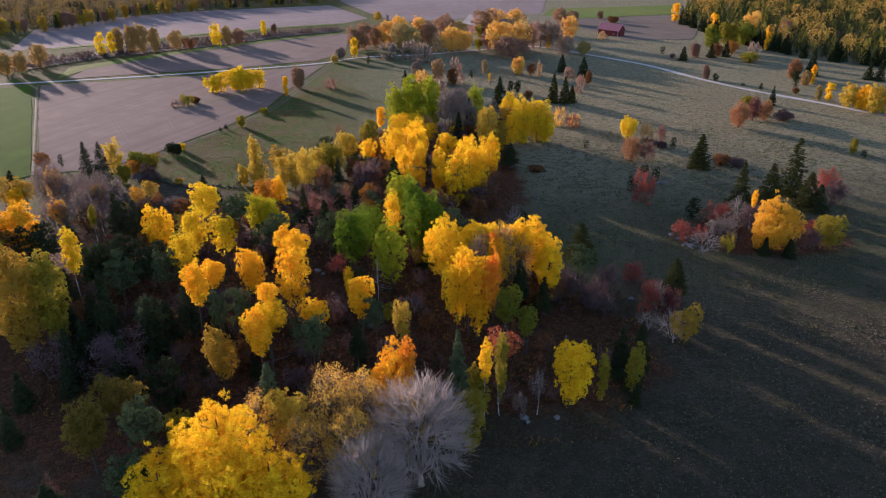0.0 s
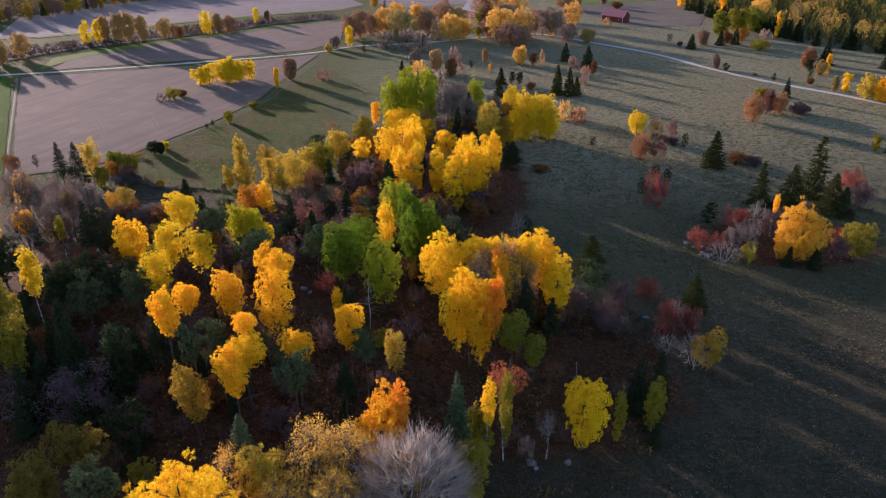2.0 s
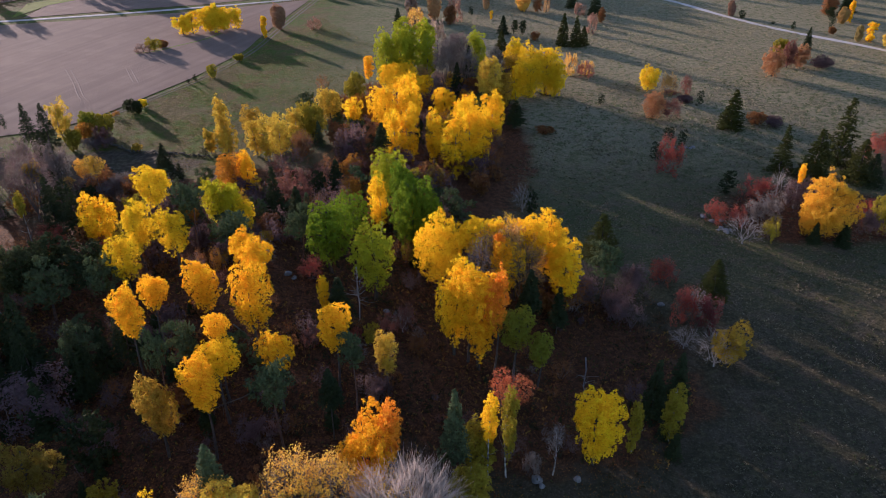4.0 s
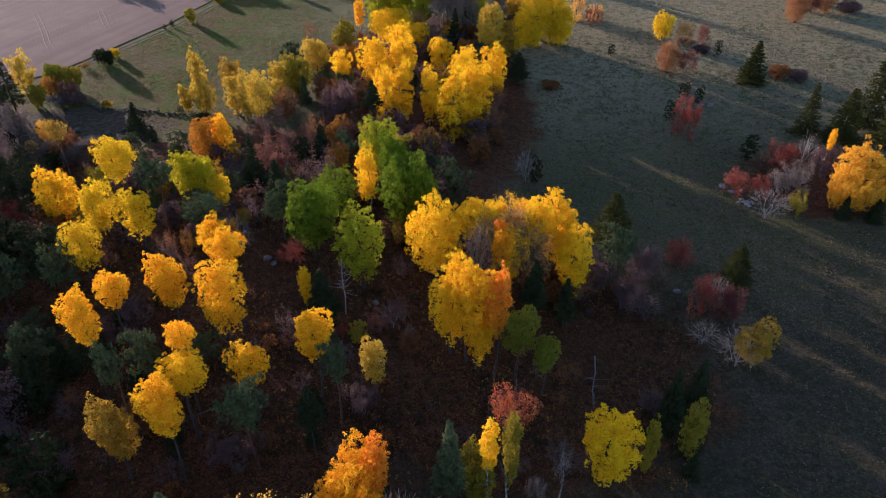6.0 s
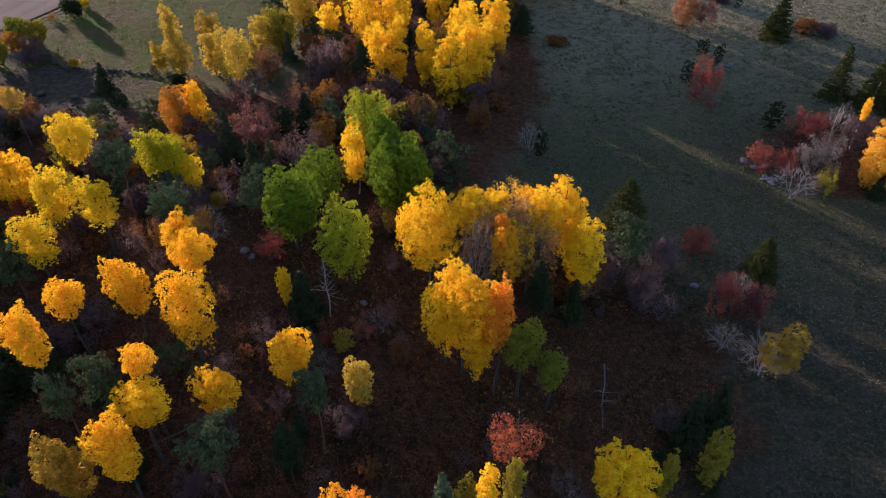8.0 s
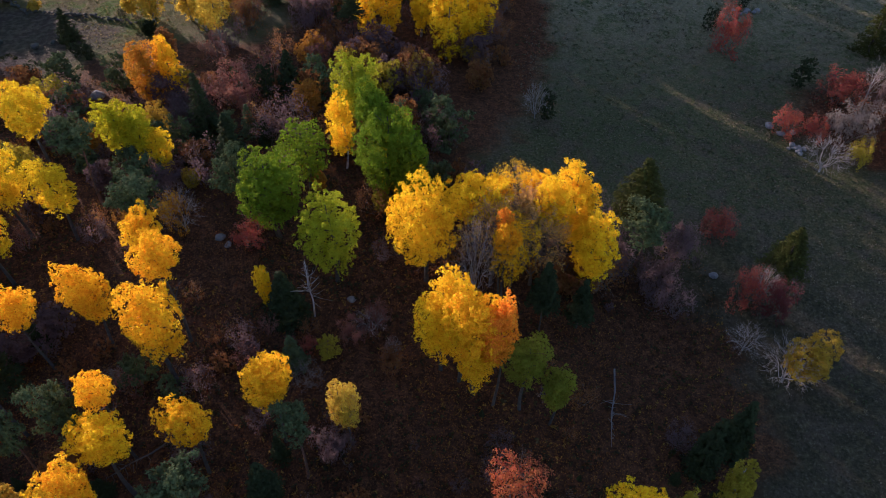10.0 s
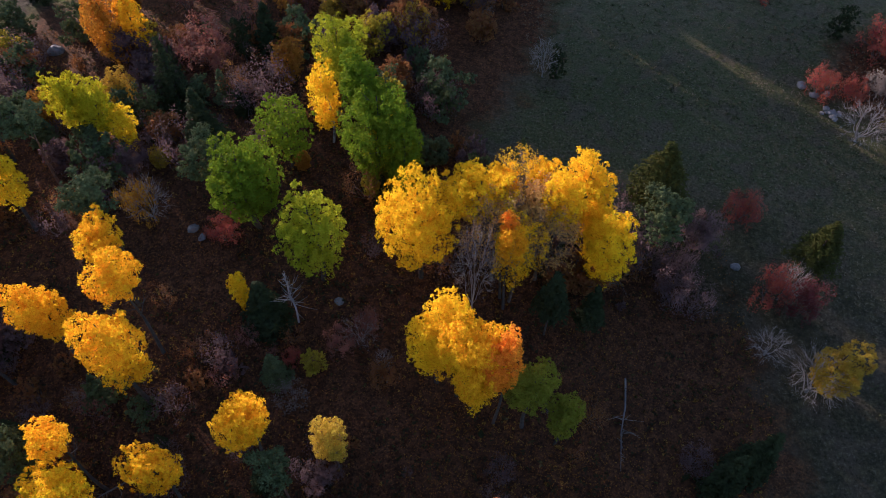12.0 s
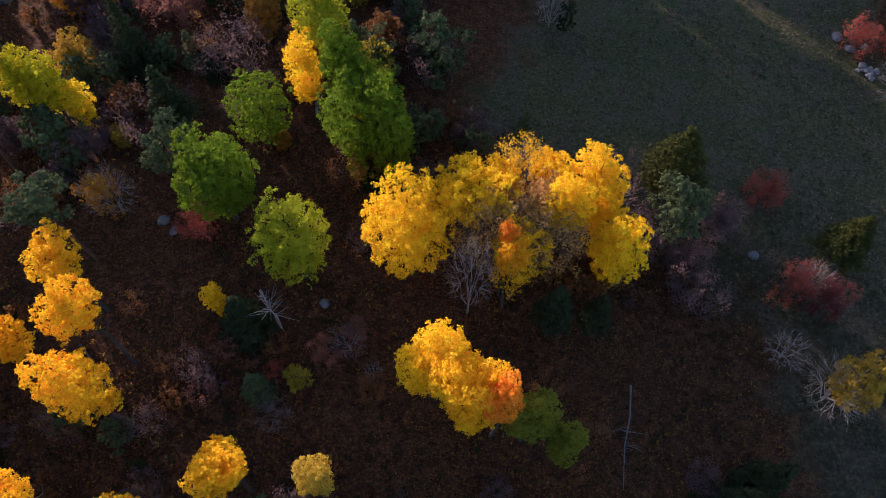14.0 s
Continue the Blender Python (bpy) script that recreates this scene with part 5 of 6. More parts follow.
plant("S", "OG", 115.5, 211.7, 12.2, 5.1, 0.0)
plant("S", "DG", 117.5, 208.6, 9.3, 4.0, 0.0)
plant("W", "R", 82.3, 198.1, 7.5, 5.0, 0.1)
plant("W", "R", 68.5, 188.5, 5.8, 3.2, 0.0)
plant("W", "R", 73.5, 187.0, 5.0, 2.9, 0.0)
plant("J", "DG", 76.6, 204.2, 6.5, 2.7, 0.0)
plant("X", "GR", 71.5, 177.3, 7.3, 4.8, 0.0)
plant("W", "GR", 79.5, 186.0, 9.7, 4.7, 0.0)
plant("X", "GR", 86.4, 196.0, 11.4, 3.0, 4.1)
plant("W", "OL", 78.6, 179.2, 6.3, 2.5, 0.0)
plant("C", "OY", 91.0, 195.0, 12.6, 1.3, 6.8)
plant("W", "R", 106.0, 189.6, 5.6, 2.9, 0.7)
plant("W", "MV", 103.6, 182.0, 6.2, 3.5, 0.0)
plant("W", "R", 128.7, 225.7, 8.2, 4.4, 0.7)
plant("W", "MV", 125.8, 213.9, 8.7, 4.1, 0.6)
plant("W", "MV", 92.0, 195.0, 8.7, 4.5, 0.0)
plant("J", "DG", 63.0, 224.3, 5.7, 1.7, 0.0)
plant("J", "DG", 70.6, 238.5, 4.5, 1.6, 0.0)
plant("J", "DG", 73.3, 233.9, 5.4, 1.4, 0.0)
plant("W", "R", 64.5, 216.1, 11.2, 4.2, 0.0)
plant("S", "OG", 93.1, 248.3, 12.9, 4.1, 0.0)
plant("B", "BR", 102.3, 251.0, 4.5, 4.3, 0.0)
plant("A", "L", 75.2, 283.1, 8.9, 4.4, 0.0)
plant("W", "T", 81.3, 279.0, 8.1, 3.1, 0.0)
plant("B", "BO", 70.0, 256.4, 8.9, 4.4, 0.0)
plant("W", "PK", 75.8, 256.4, 7.3, 3.8, 0.0)
plant("J", "DG", 89.5, 268.5, 5.2, 1.2, 0.0)
plant("B", "MV", 85.4, 271.3, 2.5, 3.0, 0.0)
plant("J", "DG", 55.8, 269.9, 3.6, 1.4, 0.0)
plant("B", "MV", 107.4, 249.7, 2.9, 3.8, 0.0)
plant("B", "BR", 33.2, 244.0, 2.5, 3.2, 0.0)
plant("B", "BO", 126.6, 299.8, 11.2, 5.3, 0.0)
plant("A", "OL", 139.9, 326.1, 8.0, 3.4, 0.0)
plant("S", "DG", 156.9, 338.5, 9.6, 2.1, 0.0)
plant("B", "BO", 142.4, 311.4, 8.9, 4.2, 0.0)
plant("B", "PK", 137.2, 311.3, 11.0, 3.7, 0.0)
plant("B", "MV", 150.7, 310.5, 4.7, 5.0, 0.0)
plant("W", "PK", 82.7, 280.5, 0.7, 3.4, 0.0)
plant("A", "OL", 156.5, 262.7, 6.4, 1.7, 0.0)
plant("J", "DG", 158.9, 259.1, 3.1, 1.3, 0.0)
plant("W", "PK", 87.4, 278.8, 7.2, 2.3, 0.0)
plant("S", "DG", 68.9, 419.4, 10.2, 3.3, 0.0)
plant("S", "DG", 78.4, 403.8, 11.7, 3.8, 0.0)
plant("W", "PK", 70.2, 403.7, 5.4, 3.8, 0.0)
plant("W", "PK", 70.1, 365.8, 8.8, 2.9, 0.0)
plant("S", "OG", 53.5, 345.3, 14.1, 3.3, 0.0)
plant("S", "OG", 58.6, 343.0, 13.2, 3.0, 0.0)
plant("S", "OG", 62.4, 345.1, 8.6, 2.7, 0.0)
plant("B", "BR", 78.1, 385.6, 7.5, 2.1, 0.0)
plant("T", "OY", 42.7, 411.6, 10.3, 4.2, 0.0)
plant("B", "BR", 49.9, 409.6, 7.5, 2.9, 0.0)
plant("W", "T", 54.6, 409.2, 8.2, 1.6, 0.0)
plant("W", "O", 56.3, 304.2, 4.6, 3.2, 0.0)
plant("J", "DG", 15.8, 402.9, 4.4, 1.3, 0.0)
plant("C", "OY", 25.3, 393.8, 4.3, 0.9, 0.0)
plant("T", "T", 24.0, 415.7, 7.7, 1.9, 0.0)
plant("W", "PK", 7.3, 389.0, 13.5, 4.0, 0.0)
plant("T", "T", -2.8, 393.3, 12.1, 4.0, 0.0)
plant("B", "BR", 4.8, 383.2, 9.4, 3.6, 0.0)
plant("S", "DG", -20.1, 382.9, 8.3, 2.4, 0.0)
plant("T", "GR", -14.4, 400.5, 10.4, 3.4, 0.0)
plant("W", "O", -11.8, 386.0, 7.0, 3.6, 0.0)
plant("S", "DG", 29.1, 365.7, 8.5, 2.9, 0.0)
plant("J", "DG", 35.5, 371.8, 4.9, 1.5, 0.0)
plant("J", "DG", 38.4, 365.4, 6.0, 1.7, 0.0)
plant("B", "BR", 42.3, 353.2, 4.0, 2.5, 0.0)
plant("S", "DG", 150.0, 454.7, 8.9, 3.2, 0.0)
plant("T", "PK", 160.8, 466.5, 9.1, 3.6, 0.0)
plant("T", "PK", 146.0, 400.4, 7.6, 2.5, 0.0)
plant("J", "DG", 149.5, 394.4, 4.1, 2.5, 0.0)
plant("J", "DG", 160.1, 382.5, 1.4, 1.2, 0.0)
plant("J", "DG", 165.5, 371.9, 3.7, 1.5, 0.0)
plant("T", "BO", 196.2, 402.9, 10.5, 4.0, 0.0)
plant("B", "DG", 193.6, 396.0, 5.0, 3.0, 0.0)
plant("S", "DG", 201.4, 398.0, 11.0, 3.0, 0.0)
plant("B", "BR", 194.9, 400.8, 6.0, 3.5, 0.0)
plant("C", "OY", 198.4, 386.0, 10.4, 1.8, 0.0)
plant("T", "DO", 193.9, 383.3, 7.6, 2.7, 0.0)
plant("J", "DG", 184.5, 374.7, 5.8, 1.5, 0.0)
plant("B", "BR", 179.3, 363.1, 3.3, 2.0, 0.0)
plant("C", "Y", 189.5, 350.1, 8.9, 2.5, 0.0)
plant("T", "OL", 184.5, 349.8, 7.6, 1.7, 0.0)
plant("A", "PY", 191.7, 335.1, 11.3, 4.9, 0.0)
plant("A", "OY", 195.9, 330.7, 12.3, 4.6, 0.0)
plant("A", "PY", 198.3, 323.8, 13.8, 4.9, 0.0)
plant("A", "OY", 203.2, 318.9, 15.6, 4.6, 0.0)
plant("S", "DG", 208.7, 409.0, 15.5, 3.8, 0.0)
plant("J", "DG", 143.7, 478.1, 5.0, 1.8, 0.0)
plant("B", "MV", 145.4, 461.9, 3.1, 1.8, 0.0)
plant("S", "DG", 235.3, 398.0, 9.7, 3.1, 0.0)
plant("S", "DG", 238.9, 393.7, 12.0, 3.1, 0.0)
plant("A", "L", -117.6, 364.6, 8.6, 4.6, 0.0)
plant("A", "L", -113.8, 366.8, 10.8, 5.8, 0.0)
plant("A", "L", -104.2, 371.0, 12.4, 5.6, 0.0)
plant("A", "L", -107.2, 370.7, 11.8, 5.8, 0.0)
plant("A", "L", -101.2, 374.4, 10.5, 5.3, 0.0)
plant("A", "L", -96.5, 376.6, 10.1, 3.8, 0.0)
plant("B", "OL", -122.0, 338.4, 5.6, 3.8, 0.0)
plant("W", "MV", -125.6, 335.6, 3.6, 3.4, 0.0)
plant("B", "BR", -119.8, 342.9, 3.0, 2.7, 0.0)
plant("T", "BR", -75.7, 375.2, 11.6, 3.8, 0.0)
plant("C", "OY", -79.1, 359.2, 10.2, 1.7, 0.0)
plant("W", "PK", -59.1, 375.0, 5.7, 3.2, 0.0)
plant("B", "OL", -86.6, 300.4, 5.4, 2.4, 0.0)
plant("B", "OL", -82.1, 323.4, 2.8, 2.6, 0.0)
plant("J", "DG", -93.5, 292.9, 1.8, 0.9, 0.0)
plant("J", "DG", -92.0, 296.4, 2.3, 1.0, 0.0)
plant("T", "OY", -66.6, 446.8, 4.7, 2.4, 0.0)
plant("C", "L", -56.5, 466.3, 13.1, 3.2, 0.0)
plant("J", "DG", -45.4, 442.9, 5.8, 1.4, 0.0)
plant("T", "GR", -64.6, 458.5, 7.5, 3.5, 0.0)
plant("C", "L", -219.9, 471.2, 14.8, 4.4, 0.0)
plant("C", "L", -215.4, 476.9, 15.0, 3.3, 0.0)
plant("T", "DO", -213.9, 483.5, 16.6, 4.1, 0.0)
plant("T", "DO", -203.3, 479.5, 18.3, 4.8, 0.0)
plant("T", "DO", -196.6, 479.5, 19.0, 4.8, 0.0)
plant("T", "DO", -190.1, 483.4, 16.7, 4.1, 0.0)
plant("T", "DO", -179.3, 492.4, 13.9, 5.7, 0.0)
plant("B", "BR", -171.6, 496.7, 8.3, 5.7, 0.0)
plant("C", "L", -156.7, 510.3, 15.2, 5.1, 0.0)
plant("T", "DO", -151.3, 514.5, 13.4, 3.5, 0.0)
plant("T", "BR", -143.7, 515.2, 11.4, 5.9, 0.0)
plant("C", "L", -134.7, 555.4, 11.1, 3.4, 0.0)
plant("T", "BR", -129.2, 566.1, 7.6, 2.2, 0.0)
plant("T", "DO", -239.1, 430.9, 14.8, 5.7, 0.0)
plant("T", "DO", -243.2, 417.2, 11.9, 4.9, 0.0)
plant("T", "DO", -247.4, 409.4, 13.2, 4.8, 0.0)
plant("T", "BR", -58.4, 487.8, 16.0, 6.0, 0.0)
plant("T", "BR", -52.5, 492.7, 18.3, 7.7, 0.0)
plant("T", "BR", -47.3, 506.1, 14.6, 7.4, 0.0)
plant("T", "O", -37.2, 506.8, 17.9, 9.5, 0.0)
plant("T", "OY", -31.0, 520.5, 19.6, 8.1, 0.0)
plant("T", "OL", -23.9, 487.5, 18.9, 12.0, 0.0)
plant("T", "OY", -16.8, 524.5, 18.8, 5.2, 0.0)
plant("T", "BR", -10.6, 510.9, 16.6, 8.0, 0.0)
plant("T", "BR", 0.4, 541.2, 17.4, 10.1, 0.0)
plant("T", "OY", 5.9, 484.2, 17.2, 8.2, 0.0)
plant("T", "OY", 14.3, 488.0, 13.4, 6.6, 0.0)
plant("C", "OL", 23.7, 491.3, 17.8, 3.4, 0.0)
plant("T", "PK", 29.9, 492.2, 13.2, 6.1, 0.0)
plant("W", "GR", -33.4, 459.6, 10.1, 7.1, 0.0)
plant("W", "GR", -20.8, 455.7, 11.4, 7.0, 0.0)
plant("W", "GR", -11.1, 447.9, 12.0, 5.9, 0.0)
plant("T", "O", 40.9, 592.3, 15.4, 9.9, 0.0)
plant("T", "O", 57.5, 592.4, 15.4, 10.3, 0.0)
plant("T", "OY", 37.2, 480.6, 21.3, 10.1, 0.0)
plant("T", "O", 49.4, 480.3, 20.7, 9.0, 0.0)
plant("T", "PK", 43.8, 469.3, 13.3, 13.0, 0.0)
plant("T", "PK", 56.6, 488.6, 18.8, 8.2, 0.0)
plant("T", "GR", 66.8, 501.9, 19.3, 8.5, 0.0)
plant("T", "GR", 75.3, 501.7, 17.8, 7.9, 0.0)
plant("T", "O", 88.7, 525.7, 18.6, 8.8, 0.0)
plant("T", "GR", 79.8, 479.5, 12.1, 6.5, 0.0)
plant("T", "OL", 91.6, 474.9, 9.2, 4.8, 0.0)
plant("C", "OY", 71.4, 500.0, 10.6, 2.3, 0.0)
plant("W", "T", 116.5, 539.4, 5.5, 4.1, 0.0)
plant("T", "BR", 98.8, 624.3, 12.6, 8.3, 0.0)
plant("T", "BR", 108.0, 616.6, 11.7, 5.4, 0.0)
plant("T", "OY", -55.5, 636.9, 8.3, 4.1, 0.0)
plant("J", "DG", -47.3, 636.1, 5.6, 1.4, 0.0)
plant("B", "BR", 142.5, 623.5, 6.2, 5.7, 0.0)
plant("T", "BR", 137.1, 651.3, 6.6, 3.5, 0.0)
plant("C", "OY", 196.8, 630.2, 16.2, 4.3, 0.0)
plant("T", "OL", 12.8, 540.2, 12.7, 6.6, 0.0)
plant("T", "BR", 31.7, 563.0, 19.7, 10.5, 0.0)
plant("W", "T", -3.4, 487.6, 11.6, 5.3, 0.0)
plant("A", "GO", 182.2, 497.1, 16.2, 6.5, 0.0)
plant("A", "OL", 196.3, 506.7, 17.2, 7.8, 0.0)
plant("A", "GO", 209.7, 511.3, 17.3, 7.4, 0.0)
plant("B", "BR", 176.9, 470.3, 8.2, 4.2, 0.0)
plant("S", "DG", 171.0, 465.0, 9.0, 3.2, 0.0)
plant("S", "DG", 181.4, 468.0, 10.0, 3.2, 0.0)
plant("B", "RU", 188.5, 477.0, 9.0, 4.7, 0.0)
plant("C", "OY", 207.4, 567.0, 15.9, 3.9, 0.0)
plant("T", "OY", 236.1, 568.6, 16.5, 8.6, 0.0)
plant("W", "GR", 194.0, 455.2, 10.9, 4.2, 0.0)
plant("B", "OL", 188.3, 448.4, 6.4, 7.0, 0.0)
plant("C", "OY", 216.5, 491.6, 16.3, 2.3, 0.0)
plant("T", "PK", 250.6, 539.9, 13.6, 4.1, 0.0)


# ---- low growth under the trees ----
def thicket(x0, x1, y0, y1, number, low, high, seed, mix):
    rng = np.random.default_rng(seed)
    for k in range(number):
        x, y = rng.uniform(x0, x1), rng.uniform(y0, y1)
        kind, paint = mix[int(rng.integers(len(mix)))]
        top = rng.uniform(low, high)
        slim = 0.25 if kind in "SJ" else 0.5
        plant(kind, paint, round(x, 1), round(y, 1), top, top * slim * rng.uniform(0.8, 1.2), 0.0, low=True)


BRUSH = [("W", "MV"), ("W", "MV"), ("W", "BR"), ("W", "GR"), ("B", "BR"), ("B", "MV"), ("S", "DG"), ("W", "PK")]
thicket(-95, -20, 126, 198, 80, 2.5, 6.5, 11, BRUSH)
thicket(-8, 32, 148, 161, 18, 4.0, 8.0, 12, [("W", "MV"), ("W", "GR"), ("W", "BR"), ("S", "DG")])
thicket(-45, 12, 196, 290, 52, 3.0, 8.0, 13, BRUSH)
thicket(-52, 24, 104, 140, 24, 2.2, 4.6, 35, [("W", "MV"), ("W", "GR"), ("W", "BR")])
thicket(-66, -22, 104, 142, 20, 3.0, 7.0, 37, [("S", "DG"), ("P", "PG"), ("W", "MV"), ("J", "DG"), ("B", "BR")])
thicket(28, 38, 108, 128, 8, 2.0, 5.0, 14, [("S", "DG"), ("J", "DG"), ("W", "MV")])
thicket(-72, -35, 96, 120, 7, 2.5, 5.0, 15, [("S", "DG"), ("B", "DG"), ("W", "MV")])
thicket(-20, 30, 112, 145, 12, 1.0, 2.2, 16, BRUSH)
UNDERWOOD = [("S", "PG"), ("B", "BR"), ("B", "MV"), ("W", "MV"), ("P", "PG"), ("P", "PG"), ("B", "OL"), ("W", "MV")]
thicket(-26, 4, 170, 196, 24, 5.0, 9.5, 21, UNDERWOOD)
thicket(27, 38, 144, 152, 8, 5.0, 7.0, 27, [("W", "MV")])
thicket(17, 30, 146, 153, 7, 5.5, 8.0, 26, [("B", "MV"), ("B", "BR"), ("S", "DG")])
thicket(0, 16, 158, 172, 8, 3.5, 6.5, 22, UNDERWOOD)
thicket(-78, -30, 162, 200, 36, 4.5, 9.0, 23, UNDERWOOD)
thicket(-50, 24, 226, 262, 20, 4.0, 9.0, 24, UNDERWOOD)
# invented brush, added to stop low sun leaking under the ridge crowns
thicket(0, 17, 206, 246, 26, 4.5, 8.0, 28, [("B", "MV"), ("W", "MV"), ("B", "BR"), ("B", "DO"), ("W", "BR")])
# two more aspens added only to block sun streaks on the meadow
plant("A", "Y", 7.2, 237.8, 15.0, 4.5, 1.0)
plant("A", "DO", 3.0, 226.0, 13.0, 4.5, 0.5)
thicket(-2, 24, 254, 290, 20, 5.0, 9.0, 36, [("W", "MV"), ("B", "MV"), ("W", "GR"), ("B", "BR")])
thicket(-16, 6, 194, 212, 14, 6.0, 9.0, 29, [("B", "BR"), ("W", "MV"), ("B", "DO"), ("B", "MV")])
thicket(-80, -46, 98, 130, 13, 7.0, 12.0, 25, [("S", "DG"), ("S", "DG"), ("P", "DG"), ("W", "MV")])
thicket(-108, -62, 184, 203, 16, 4.0, 9.0, 18, [("S", "DG"), ("W", "MV"), ("T", "GR"), ("B", "BR"), ("J", "DG")])
thicket(-45, -5, 96, 126, 18, 3.0, 7.0, 19, [("W", "MV"), ("S", "DG"), ("B", "BR"), ("W", "MV")])
thicket(-128, -94, 108, 172, 18, 10.0, 17.0, 20, [("S", "DG"), ("A", "OL"), ("P", "PG"), ("A", "BR")])


# ---- stones, dead wood ----
def boulder(x, y, size, seed, label):
    bm = bmesh.new()
    bmesh.ops.create_icosphere(bm, subdivisions=2, radius=size)
    rng = np.random.default_rng(seed)
    off = Vector(rng.uniform(-50, 50, 3))
    for v in bm.verts:
        v.co *= 1 + 0.45 * noise.noise(v.co * (0.9 / size) + off)
        v.co.z = max(v.co.z * 0.7, -0.35 * size)
    ob = leaf_part("boulder", bm, MOSSY if "mossy" in label else STONE, None)
    ob.matrix_basis = pose(x, y, float(height(x, y)) + 0.2 * size, 0, 0, rng.uniform(0, 360))
    return tagged(ob, label, "stone", group="boulders")


boulder(45.7, 151.9, 0.75, 1, "pale grey boulder at the wood's edge")
boulder(68.0, 188.0, 0.8, 2, "pale boulder beside the red shrubs")
boulder(70.3, 188.4, 0.6, 3, "pale rounded boulder on the meadow")
boulder(66.4, 190.5, 0.9, 4, "pale flat boulder on the meadow")
boulder(-30.1, 153.0, 0.8, 5, "grey boulder on the leaf-strewn knoll")
boulder(-28.6, 151.6, 0.6, 6, "small grey boulder on the knoll")
boulder(-9.7, 142.8, 0.6, 7, "grey stone among fallen leaves")
boulder(-63.0, 194.0, 1.3, 8, "large grey boulder behind the wood")
boulder(14.8, 105.9, 0.8, 9, "whitish stone below the wood")
boulder(15.5, 104.8, 0.5, 10, "small whitish stone below the wood")
boulder(21.0, 106.3, 0.6, 11, "whitish stone by the yellow aspen")
boulder(-92.8, 216.5, 1.0, 12, "dark mossy boulder in the scrub")
boulder(-83.9, 214.6, 0.9, 13, "dark mossy boulder in the scrub")
boulder(-80.6, 216.4, 0.7, 14, "dark mossy stone in the scrub")


def field_wall(line, seed):
    """A sunken dry-stone wall of rounded field stones, two courses and loose ones beside it."""
    rng = np.random.default_rng(seed)
    bm = bmesh.new()
    for (ax, ay), (bx, by) in zip(line, line[1:]):
        for k in range(int(math.hypot(bx - ax, by - ay) / 0.3)):
            f, size = rng.uniform(), rng.uniform(0.22, 0.42)
            x, y = ax + (bx - ax) * f + rng.normal() * 0.22, ay + (by - ay) * f + rng.normal() * 0.28
            grown = bmesh.ops.create_icosphere(bm, subdivisions=1, radius=size)["verts"]
            z = float(height(x, y)) + rng.uniform(0.05, 0.55)
            for v in grown:
                v.co = Vector((v.co.x * rng.uniform(0.8, 1.3) + x, v.co.y * rng.uniform(0.8, 1.2) + y, v.co.z * 0.7 + z))
    return tagged(leaf_part("field_wall", bm, MOSSY, None), "low dark dry-stone wall across the scrub", "wall", kind="structure")


field_wall([(-98.6, 235.1), (-91.6, 229.6), (-84.0, 229.2), (-75.7, 227.6), (-64.6, 224.6)], 33)
rng = np.random.default_rng(31)
for k in range(12):
    boulder(70.0 + rng.normal() * 1.1, 183.3 + rng.normal() * 0.8, rng.uniform(0.3, 0.6), 40 + k, "loose stone in a cleared heap")
for k in range(9):
    boulder(75.5 + rng.normal() * 1.6, 233.0 + rng.normal() * 0.7, rng.uniform(0.35, 0.7), 60 + k, "loose stone in a cleared heap")
for k in range(9):
    boulder(95.5 + rng.normal() * 1.8, 249.0 + rng.normal() * 0.7, rng.uniform(0.35, 0.6), 80 + k, "loose stone in a cleared heap")


def dead_tree(x, y, top, lie, label, name, pale):
    """A dead stem with stubs of branches; lie: degrees by which it leans from upright, and its heading."""
    rng = np.random.default_rng(int(top * 10))
    root = tagged(new(name), label, "dead tree")
    b = Pieces()
    b.tube([(0, 0, -0.3), (0.2, 0.05, top * 0.3), (-0.1, 0, top * 0.6), (0.12, 0.15, top)], [0.14, 0.11, 0.07, 0.02], 7)
    shapes = [("trunk", b)]
    for k in range(26 if lie[0] > 45 else 46):
        z = top * rng.uniform(0.35, 0.98)
        a = rng.uniform(0, 2 * math.pi)
        reach = (1.15 - z / top) * rng.uniform(0.8, 4.2)
        d = np.array([math.cos(a), math.sin(a), rng.uniform(-0.2, 0.5)])
        foot = np.array([0.05, 0.03, z])
        twig = Pieces()
        twig.tube([foot, foot + d * reach * 0.5 + rng.normal(size=3) * 0.05 * reach, foot + d * reach + np.array([0, 0, 0.1 * reach])], [0.045, 0.03, 0.012], 3)
        shapes.append(("branch", twig))
    for part_name, q in shapes:
        ob = new(part_name, q.mesh(part_name, TWIG, True))
        ob.parent, ob.color = root, pale
    root.matrix_basis = pose(x, y, float(height(x, y)) + (0.25 if lie[0] > 45 else 0), 0, 0, lie[1]) @ pose(0, 0, 0, lie[0])
    return root


dead_tree(-14.5, 139.6, 12.2, (3, 20), "dead silvery spruce with broken branches, standing", "dead_spruce", col(0.45, 0.44, 0.43))
dead_tree(27.0, 133.8, 12.0, (88, -12), "fallen bleached tree with bare branches", "fallen_tree", col(0.34, 0.32, 0.31))
dead_tree(-37.0, 137.0, 9.0, (87, 40), "fallen grey trunk on the knoll", "fallen_tree", col(0.16, 0.15, 0.14))
dead_tree(-30.0, 121.0, 8.0, (87, -50), "fallen grey trunk under the aspens", "fallen_tree", col(0.16, 0.15, 0.14))


